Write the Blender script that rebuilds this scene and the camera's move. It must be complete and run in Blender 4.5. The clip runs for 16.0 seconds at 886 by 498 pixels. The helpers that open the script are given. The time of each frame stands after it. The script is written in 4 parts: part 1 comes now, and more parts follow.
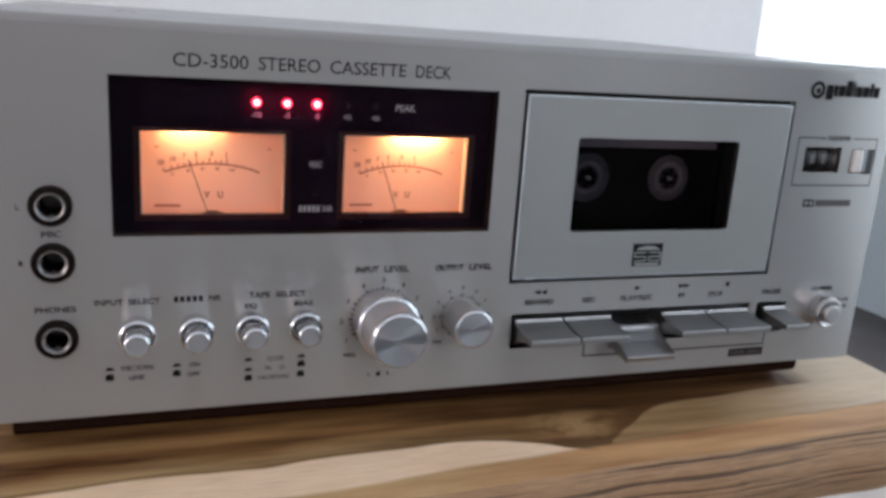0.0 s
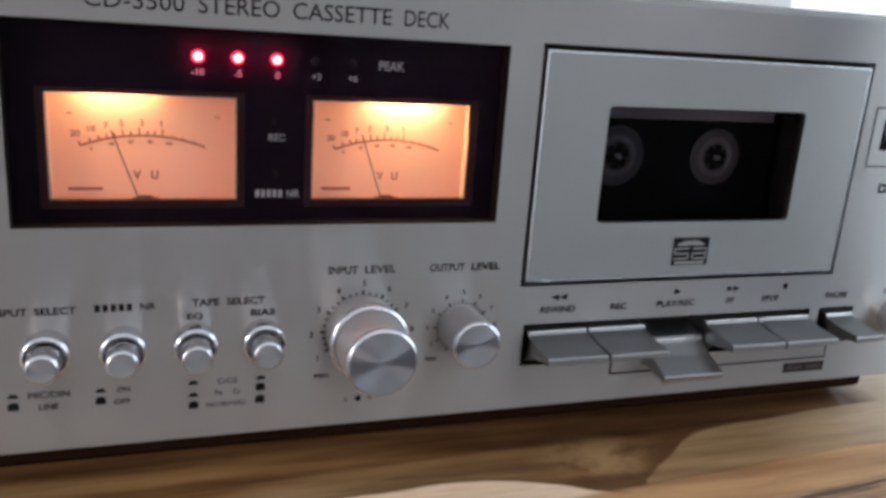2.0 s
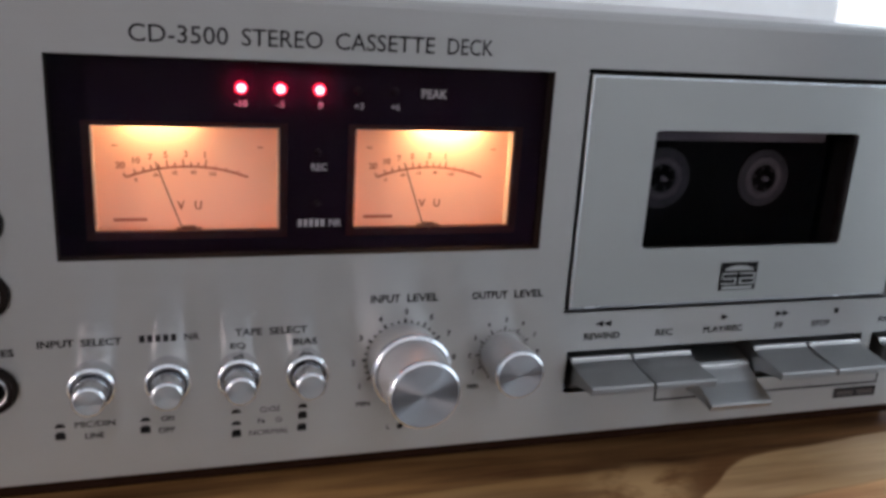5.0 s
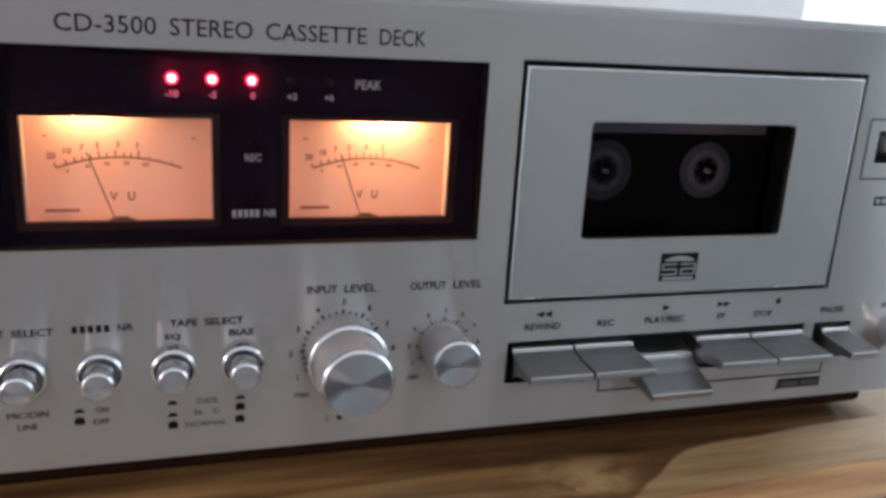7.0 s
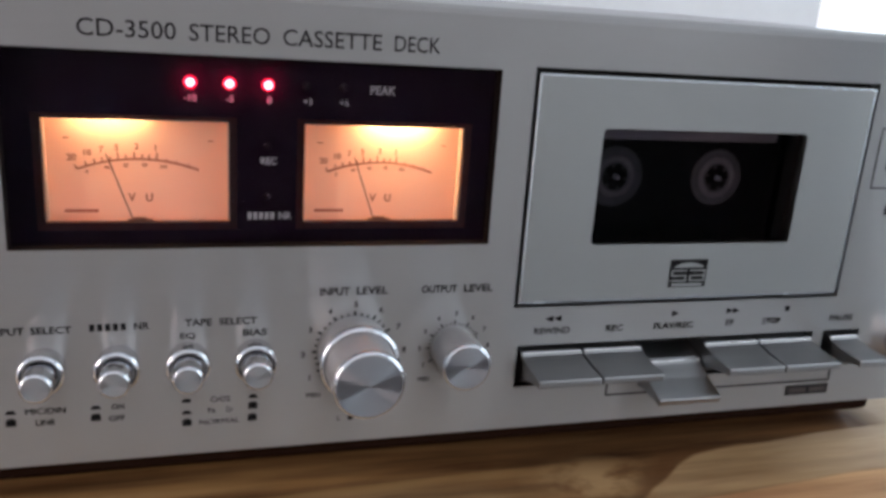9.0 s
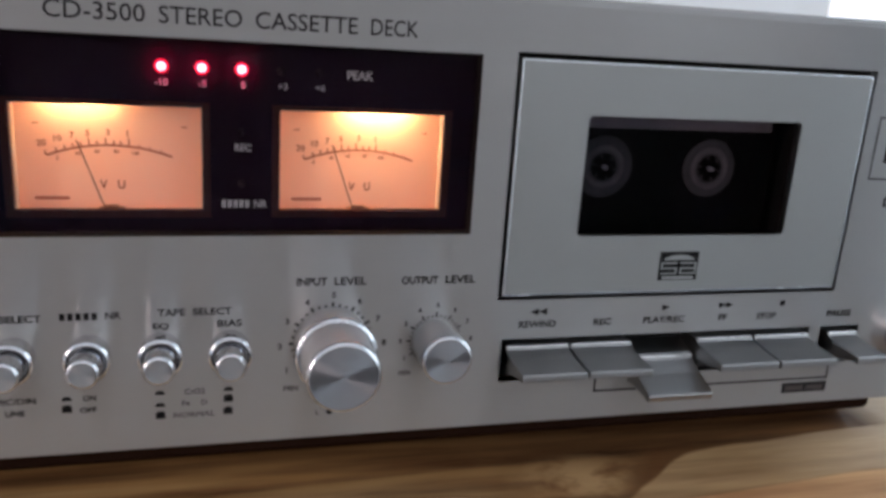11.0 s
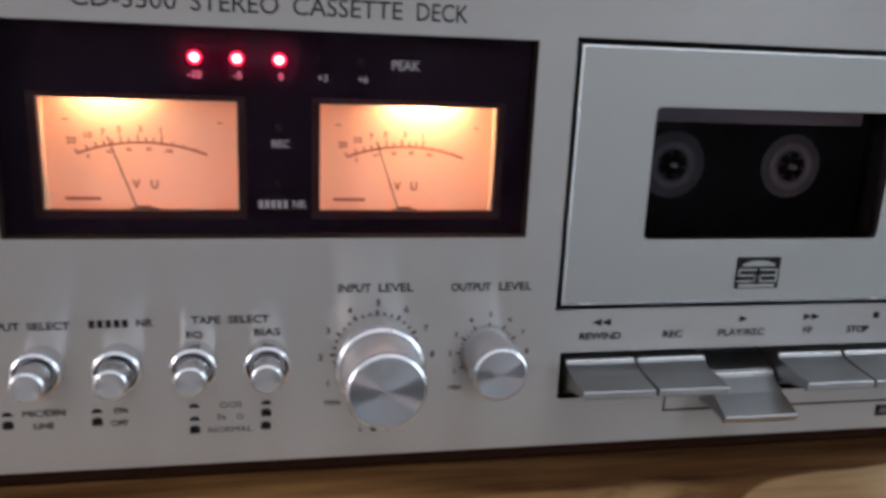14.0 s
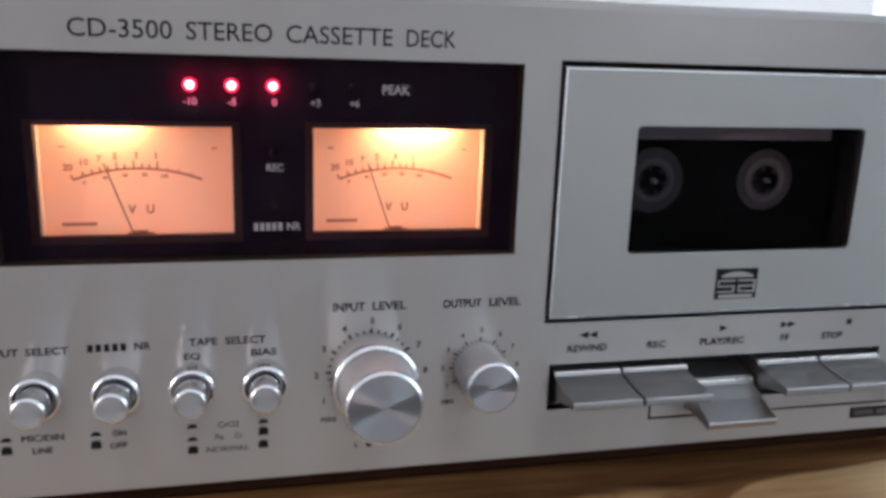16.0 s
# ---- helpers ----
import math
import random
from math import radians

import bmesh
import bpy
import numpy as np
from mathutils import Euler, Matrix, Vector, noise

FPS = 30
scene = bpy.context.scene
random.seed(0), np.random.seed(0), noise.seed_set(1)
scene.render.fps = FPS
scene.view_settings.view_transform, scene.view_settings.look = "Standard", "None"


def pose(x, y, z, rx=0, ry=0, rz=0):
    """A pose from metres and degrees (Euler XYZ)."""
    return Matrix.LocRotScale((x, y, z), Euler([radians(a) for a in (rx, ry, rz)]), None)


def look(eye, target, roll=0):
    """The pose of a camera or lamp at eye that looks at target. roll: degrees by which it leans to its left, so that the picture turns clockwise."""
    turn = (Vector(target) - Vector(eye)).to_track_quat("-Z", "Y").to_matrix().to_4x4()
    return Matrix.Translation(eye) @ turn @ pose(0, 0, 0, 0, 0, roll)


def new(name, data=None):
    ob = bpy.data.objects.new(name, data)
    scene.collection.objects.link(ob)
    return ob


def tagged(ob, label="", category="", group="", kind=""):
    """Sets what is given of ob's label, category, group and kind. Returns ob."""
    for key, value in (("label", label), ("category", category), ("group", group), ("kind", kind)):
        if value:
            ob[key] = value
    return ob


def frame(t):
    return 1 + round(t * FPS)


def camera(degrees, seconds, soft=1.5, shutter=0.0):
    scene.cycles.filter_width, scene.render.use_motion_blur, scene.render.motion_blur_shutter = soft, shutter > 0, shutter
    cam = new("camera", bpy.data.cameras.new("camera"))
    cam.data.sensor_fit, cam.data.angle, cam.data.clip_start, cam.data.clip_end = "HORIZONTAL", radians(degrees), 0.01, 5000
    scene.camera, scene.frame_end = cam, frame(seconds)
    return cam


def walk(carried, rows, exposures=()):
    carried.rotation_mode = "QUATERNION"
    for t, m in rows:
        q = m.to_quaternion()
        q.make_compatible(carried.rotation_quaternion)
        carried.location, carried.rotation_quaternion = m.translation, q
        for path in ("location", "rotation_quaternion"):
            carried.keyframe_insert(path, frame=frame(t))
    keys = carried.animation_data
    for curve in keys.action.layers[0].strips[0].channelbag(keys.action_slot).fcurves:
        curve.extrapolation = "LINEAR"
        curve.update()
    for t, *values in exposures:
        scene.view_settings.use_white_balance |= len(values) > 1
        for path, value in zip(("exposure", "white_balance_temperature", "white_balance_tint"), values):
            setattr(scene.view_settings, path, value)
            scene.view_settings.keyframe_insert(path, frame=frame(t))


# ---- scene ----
cam = camera(55.8, 16.0, soft=3.5, shutter=0.5)
PATH = [
    (0, (-0.15589, -0.34274, 0.93143), (-0.04521, -0.03698, 0.84684), 3.93),
    (0.5, (-0.15897, -0.33878, 0.92787), (-0.04966, -0.032, 0.84521), 3.71),
    (1, (-0.15496, -0.32905, 0.92681), (-0.05192, -0.02124, 0.84003), 3.47),
    (1.5, (-0.14334, -0.29595, 0.92624), (-0.03744, 0.00845, 0.83126), 4.14),
    (2, (-0.12744, -0.27384, 0.91807), (-0.01925, 0.03051, 0.82554), 4.16),
    (2.5, (-0.12483, -0.27383, 0.92534), (-0.02115, 0.0314, 0.83058), 4.29),
    (3, (-0.12953, -0.27321, 0.93063), (-0.02948, 0.03333, 0.83619), 4.28),
    (5.5, (-0.12806, -0.26639, 0.92779), (-0.03361, 0.04165, 0.83247), 3.46),
    (6, (-0.12196, -0.27021, 0.92771), (-0.02478, 0.03728, 0.83336), 3.61),
    (6.5, (-0.11662, -0.27283, 0.9289), (-0.01706, 0.03333, 0.83271), 3.72),
    (7, (-0.11218, -0.27453, 0.92465), (-0.01265, 0.0326, 0.83159), 3.49),
    (7.5, (-0.11171, -0.2774, 0.92576), (-0.01328, 0.02974, 0.83153), 3.56),
    (8, (-0.11335, -0.2781, 0.92491), (-0.01491, 0.02939, 0.83187), 3.62),
    (8.5, (-0.11338, -0.27782, 0.92737), (-0.01679, 0.02997, 0.83337), 3.87),
    (11, (-0.09958, -0.27564, 0.92053), (-0.01012, 0.03501, 0.82891), 3.83),
    (11.5, (-0.05457, -0.27024, 0.91007), (0.02756, 0.04189, 0.81666), 3.06),
    (12, (-0.02375, -0.25175, 0.89426), (0.0542, 0.06254, 0.80457), 2.30),
    (12.5, (-0.01737, -0.24311, 0.89046), (0.05745, 0.07237, 0.8023), 2.17),
    (13, (-0.03423, -0.24843, 0.89619), (0.03758, 0.06807, 0.80921), 2.36),
    (13.5, (-0.06495, -0.24927, 0.89707), (0.00198, 0.07035, 0.81795), 2.33),
    (14, (-0.09, -0.25655, 0.91053), (-0.02552, 0.06166, 0.82404), 2.59),
    (14.5, (-0.09732, -0.2535, 0.91399), (-0.03662, 0.06498, 0.82574), 2.26),
    (15, (-0.09825, -0.25391, 0.91313), (-0.03566, 0.06513, 0.82833), 2.03),
    (15.5, (-0.09718, -0.25549, 0.91434), (-0.02706, 0.06228, 0.83065), 2.09),
    (16, (-0.09828, -0.2612, 0.915), (-0.02198, 0.05544, 0.83247), 2.05),
]
EXPOSURES = [(0.0, -1.42, 6950, 28), (8.5, -1.42, 6950, 28), (12.5, -1.53, 6950, 28), (14.5, -1.11, 6950, 28), (16.0, -1.11, 6950, 28)]
walk(cam, [(t, look(eye, target, roll)) for t, eye, target, roll in PATH], EXPOSURES)

# ---- light ----
# One grid unit is 42 mm; the deck's front panel lies in the plane y = 8 of the grid.
S, TABLE = 0.042, 0.75
GRID = Matrix.Translation((-3.87 * S, -8.0 * S, TABLE + 2.8 * S)) @ Matrix.Diagonal((S, S, S, 1))


def spot(x, y, z):
    return GRID @ Vector((x, y, z))


world = bpy.data.worlds.new("sky")
scene.world = world
world.use_nodes = True
sky = world.node_tree.nodes.new("ShaderNodeTexSky")
sky.sky_type, sky.sun_disc, sky.sun_elevation, sky.sun_rotation = "NISHITA", False, radians(40), radians(120)
world.node_tree.links.new(sky.outputs[0], world.node_tree.nodes["Background"].inputs[0])
world.node_tree.nodes["Background"].inputs[1].default_value = 0.12


def area_lamp(name, m, width, height, watts, colour, spread=180):
    lamp = bpy.data.lights.new(name, "AREA")
    lamp.shape, lamp.size, lamp.size_y, lamp.energy, lamp.color, lamp.spread = "RECTANGLE", width, height, watts, colour, radians(spread)
    ob = new(name, lamp)
    ob.matrix_world = m
    return ob


def bulb(name, place, watts, colour, radius):
    lamp = bpy.data.lights.new(name, "POINT")
    lamp.energy, lamp.color, lamp.shadow_soft_size = watts, colour, radius
    ob = new(name, lamp)
    ob.location = place
    return ob


# daylight from the window in the right-hand wall
area_lamp("window_daylight", look(spot(61.5, 14, 12), spot(0, 14, 12)), 4.8, 1.5, 120, (0.69, 0.95, 1.0))
# unseen lamp added behind the camera, aimed up to brighten the ceiling
area_lamp("ceiling_fill", look(spot(10.5, -50.5, 14), spot(10.5, 0, 47)), 4.0, 1.2, 23, (0.97, 0.96, 0.99), 62)
# added lamp from the unseen left, for glints on knobs and buttons
area_lamp("side_glint_lamp", look(spot(-39.5, -13, 6), spot(8, -13, 6)), 0.24, 0.46, 46, (1.0, 0.90, 0.79))
WARM = (1.0, 0.34, 0.185)
for x, w, wide in ((0.54, 0.110, 0.020), (2.83, 0.225, 0.021)):
    area_lamp("meter_bulb", look(spot(x, 8.228, 0.52), spot(x, 8.30, 0.30)), wide, 0.002, w, (1.0, 0.57, 0.24))
# added spots before the peak lamps, aimed back to draw their red halos
for x in (1.15, 1.441, 1.735):
    halo = bpy.data.lights.new("peak_halo_light", "SPOT")
    halo.energy, halo.color, halo.shadow_soft_size, halo.spot_size, halo.spot_blend = 0.026, (1.0, 0.02, 0.12), 0.0004, radians(165), 0.6
    new("peak_halo_light", halo).matrix_world = look(spot(x, 8.062, 0.735), spot(x, 8.4, 0.734))
for x in (0.76, 2.70):
    bulb("meter_backlight", spot(x, 9.2, 0.05), 0.355, WARM, 0.004)


# ---- materials ----
def material(name, colour=(0.5, 0.5, 0.5), rough=0.5, metal=0.0, **more):
    m = bpy.data.materials.new(name)
    m.use_nodes = True
    b = m.node_tree.nodes["Principled BSDF"]
    b.inputs["Base Color"].default_value = (*colour, 1)
    b.inputs["Roughness"].default_value, b.inputs["Metallic"].default_value = rough, metal
    for key, value in more.items():
        b.inputs[key.replace("_", " ")].default_value = value
    return m


def nodes_of(m):
    tree = m.node_tree
    return tree, tree.nodes["Principled BSDF"], tree.links.new


def node(tree, kind, **more):
    n = tree.nodes.new("ShaderNode" + kind)
    for key, value in more.items():
        n.inputs[key].default_value = value
    return n


def math_node(tree, op, a, b=None):
    n = node(tree, "Math")
    n.operation = op
    for i, v in enumerate((a, b)):
        if v is None:
            continue
        if isinstance(v, (int, float)):
            n.inputs[i].default_value = v
        else:
            tree.links.new(v, n.inputs[i])
    return n.outputs[0]


def noise_at(tree, scale, stretch=(1, 1, 1), detail=4.0, rough=0.55, coords="Object"):
    co = node(tree, "TexCoord")
    mp = node(tree, "Mapping")
    mp.inputs["Scale"].default_value = stretch
    tree.links.new(co.outputs[coords], mp.inputs["Vector"])
    n = node(tree, "TexNoise", Scale=scale, Detail=detail, Roughness=rough)
    tree.links.new(mp.outputs[0], n.inputs["Vector"])
    return n.outputs["Fac"]


def ramp(tree, fac, low, high, a, b):
    r = node(tree, "MapRange")
    r.inputs["From Min"].default_value, r.inputs["From Max"].default_value = low, high
    r.inputs["To Min"].default_value, r.inputs["To Max"].default_value = a, b
    tree.links.new(fac, r.inputs["Value"])
    return r.outputs[0]


def blend(tree, fac, a, b):
    n = node(tree, "Mix")
    n.data_type = "RGBA"
    for i, v in ((6, a), (7, b)):
        if isinstance(v, tuple):
            n.inputs[i].default_value = (*v, 1)
        else:
            tree.links.new(v, n.inputs[i])
    if isinstance(fac, float):
        n.inputs[0].default_value = fac
    else:
        tree.links.new(fac, n.inputs[0])
    return n.outputs[2]


def bumped(tree, b, height, strength, distance=0.0002):
    n = node(tree, "Bump", Strength=strength, Distance=distance)
    tree.links.new(height, n.inputs["Height"])
    tree.links.new(n.outputs[0], b.inputs["Normal"])


def stretched(m, colour, rough, stretch, tangent):
    """Makes m a bare metal whose reflections are smeared across its grooves."""
    tree, b, link = nodes_of(m)
    g = node(tree, "BsdfAnisotropic", Anisotropy=stretch)
    g.distribution = "MULTI_GGX"
    link(tangent, g.inputs["Tangent"])
    for value, key in ((colour, "Color"), (rough, "Roughness")):
        link(value, g.inputs[key])
    if b.inputs["Normal"].links:
        link(b.inputs["Normal"].links[0].from_socket, g.inputs["Normal"])
    link(g.outputs[0], tree.nodes["Material Output"].inputs[0])
    return m


def brushed(name, colour, rough, stretch, along=(0, 0, 1), grain=(6, 300, 300)):
    """Aluminium brushed along x: its highlights spread upwards and downwards."""
    m = material(name, colour, rough, 1.0)
    tree, b, link = nodes_of(m)
    t = node(tree, "CombineXYZ")
    for i in range(3):
        t.inputs[i].default_value = along[i]
    fine = noise_at(tree, 18, grain, 3.0, 0.6)
    wide = noise_at(tree, 9, (1, 1, 1), 3.0)
    r = math_node(tree, "ADD", ramp(tree, fine, 0.3, 0.7, rough - 0.012, rough + 0.012), ramp(tree, wide, 0.3, 0.7, -0.015, 0.015))
    dark = tuple(c * 0.95 for c in colour)
    tone = math_node(tree, "ADD", math_node(tree, "MULTIPLY", fine, 0.7), math_node(tree, "MULTIPLY", wide, 0.3))
    colours = blend(tree, ramp(tree, tone, 0.3, 0.7, 0, 1), dark, colour)
    return stretched(m, colours, r, -stretch, t.outputs[0])


def spun(name, colour, rough, stretch):
    """Aluminium turned on a lathe about y: highlights fan out from the centre."""
    m = material(name, colour, rough, 1.0)
    tree, b, link = nodes_of(m)
    t = node(tree, "Tangent")
    t.direction_type, t.axis = "RADIAL", "Y"
    wide = noise_at(tree, 60, (1, 1, 1), 2.0)
    dark = tuple(c * 0.92 for c in colour)
    colours = blend(tree, ramp(tree, wide, 0.3, 0.7, 0, 1), dark, colour)
    return stretched(m, colours, ramp(tree, wide, 0.3, 0.7, rough - 0.004, rough + 0.004), stretch, t.outputs[0])


def worn(name, colour, rough, scale=60, spread=0.12, metal=0.0, bump=0.1, **more):
    """A plain surface with grain and slight stains at two scales."""
    m = material(name, colour, rough, metal, **more)
    tree, b, link = nodes_of(m)
    fine, wide = noise_at(tree, scale * 8), noise_at(tree, scale * 0.6)
    mix = math_node(tree, "ADD", math_node(tree, "MULTIPLY", fine, 0.4), math_node(tree, "MULTIPLY", wide, 0.6))
    lo, hi = tuple(c * (1 - spread) for c in colour), tuple(min(1, c * (1 + spread)) for c in colour)
    link(blend(tree, ramp(tree, mix, 0.3, 0.7, 0, 1), lo, hi), b.inputs["Base Color"])
    link(ramp(tree, wide, 0.3, 0.7, max(0.02, rough - 0.08), min(1, rough + 0.08)), b.inputs["Roughness"])
    bumped(tree, b, fine, bump, 0.0003)
    return m


PANEL = brushed("brushed_aluminium", (0.405, 0.403, 0.398), 0.31, 0.77)
DOOR = brushed("satin_aluminium", (0.365, 0.377, 0.372), 0.36, 0.62)
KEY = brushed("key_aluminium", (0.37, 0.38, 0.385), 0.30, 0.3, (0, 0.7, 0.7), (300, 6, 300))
# paler than the keys: carries the glint of their edges
EDGE_GLINT = worn("key_edge_glint", (0.88, 0.89, 0.90), 0.30, 150, 0.1, 1.0)
SPUN = spun("spun_aluminium", (0.385, 0.405, 0.435), 0.42, 0.58)
FACED = spun("faced_aluminium", (0.42, 0.44, 0.46), 0.48, 0.45)
TURNED = worn("turned_aluminium", (0.70, 0.70, 0.72), 0.18, 200, 0.1, 1.0, 0.05)
KNURLED = worn("knurled_aluminium", (0.56, 0.57, 0.59), 0.55, 120, 0.08, 1.0, 0.15)
DULL = worn("dull_aluminium", (0.46, 0.46, 0.47), 0.42, 150, 0.15, 1.0, 0.2)
POLISHED = worn("polished_edge", (0.68, 0.72, 0.77), 0.22, 200, 0.08, 1.0, 0.02)
BLACK = worn("black_plastic", (0.008, 0.008, 0.009), 0.45)
SOOT = worn("matt_black_steel", (0.007, 0.0045, 0.004), 0.7, Specular_IOR_Level=0.08)
# brown-black tuned to the shade under the deck
DECK_SHADE = worn("under_deck_shade", (0.016, 0.007, 0.0045), 0.8, Specular_IOR_Level=0.03)
COVER = worn("grey_painted_steel", (0.30, 0.31, 0.32), 0.35)
ACRYLIC = worn("black_acrylic", (0.006, 0.0028, 0.006), 0.4, Specular_IOR_Level=0.02)
INK = material("black_ink", (0.008, 0.008, 0.009), 0.7, Specular_IOR_Level=0.1)
PALE_INK = material("pale_ink", (0.21, 0.20, 0.22), 0.6)
NUMERAL = material("worn_numeral", (0.10, 0.10, 0.11), 0.6)
FAINT = material("faint_ink", (0.04, 0.03, 0.03), 0.6)
SCALE = material("scale_ink", (0.23, 0.085, 0.05), 0.7)
RED_SCALE = material("red_scale_ink", (0.34, 0.12, 0.075), 0.7)
NEEDLE = material("needle_brown", (0.10, 0.045, 0.03), 0.5)
RUBBER = worn("black_rubber", (0.02, 0.02, 0.02), 0.8)
WHITE_PLASTIC = worn("white_plastic", (0.60, 0.61, 0.61), 0.35)
SLOT = material("slot_grey", (0.018, 0.019, 0.021), 0.5, 0.3)
HOLE = material("dark_hole", (0.004, 0.004, 0.004), 0.7, Specular_IOR_Level=0.1)
SHELL = worn("dark_cassette_shell", (0.0025, 0.0025, 0.003), 0.4, Specular_IOR_Level=0.1)
REEL = worn("translucent_reel", (0.070, 0.070, 0.075), 0.5, 260, 0.5)
HUB = worn("pale_hub", (0.17, 0.165, 0.175), 0.45, 260, 0.45)
STRIP = worn("cassette_label", (0.34, 0.32, 0.34), 0.6)
CABINET = worn("white_lacquer", (0.78, 0.78, 0.76), 0.4, 20, 0.04)
WALL = worn("wall_paint", (0.80, 0.85, 0.88), 0.85, 6, 0.04, bump=0.2)
CEILING = worn("ceiling_paint", (0.74, 0.79, 0.82), 0.9, 6, 0.03)
FLOOR = worn("dark_floor", (0.062, 0.047, 0.044), 0.45, 8, 0.2)


def glowing(name, colour, strength):
    m = material(name, colour, 0.3)
    b = m.node_tree.nodes["Principled BSDF"]
    b.inputs["Emission Color"].default_value, b.inputs["Emission Strength"].default_value = (*colour, 1), strength
    return m


LIT = glowing("red_led_lit", (1.0, 0.50, 0.56), 7.0)
LENS = glowing("red_led_lens", (1.0, 0.015, 0.07), 2.6)
SKY_GLOW = glowing("bright_sky", (0.84, 0.95, 1.0), 3.0)
DIM_GLOW = glowing("dim_front_glow", (1.0, 0.96, 0.92), 0.10)
UNLIT = material("red_led_dark", (0.008, 0.004, 0.006), 0.4, Specular_IOR_Level=0.06)


def glass_like(name, tint, rough=0.02, ior=1.45):
    m = material(name, tint, rough, 0.0, Transmission_Weight=1.0, IOR=ior)
    return m


GLASS = glass_like("clear_pane", (0.95, 0.95, 0.95), ior=1.05)
SMOKED = glass_like("smoked_pane", (0.42, 0.40, 0.44), ior=1.05)


def meter_paper():
    m = bpy.data.materials.new("meter_paper")
    m.use_nodes = True
    tree = m.node_tree
    out, b = tree.nodes["Material Output"], tree.nodes["Principled BSDF"]
    b.inputs["Base Color"].default_value, b.inputs["Roughness"].default_value = (0.80, 0.61, 0.47, 1), 0.7
    through_light = node(tree, "BsdfTranslucent")
    through_light.inputs["Color"].default_value = (0.85, 0.57, 0.39, 1)
    mix = node(tree, "MixShader")
    mix.inputs[0].default_value = 0.5
    tree.links.new(b.outputs[0], mix.inputs[1])
    tree.links.new(through_light.outputs[0], mix.inputs[2])
    tree.links.new(mix.outputs[0], out.inputs[0])
    return m


PAPER = meter_paper()


def glow_edge():
    """Dark translucent acrylic, added to draw the warm glow round the meters."""
    m = material("glow_edge", (0.009, 0.004, 0.006), 0.4, Specular_IOR_Level=0.08)
    tree, b, link = nodes_of(m)
    leak = node(tree, "BsdfTranslucent")
    leak.inputs["Color"].default_value = (0.06, 0.012, 0.003, 1)
    both = node(tree, "AddShader")
    link(b.outputs[0], both.inputs[0])
    link(leak.outputs[0], both.inputs[1])
    link(both.outputs[0], tree.nodes["Material Output"].inputs[0])
    return m


GLOW_EDGE = glow_edge()
RIM = worn("dull_cream_plastic", (0.38, 0.29, 0.23), 0.6)


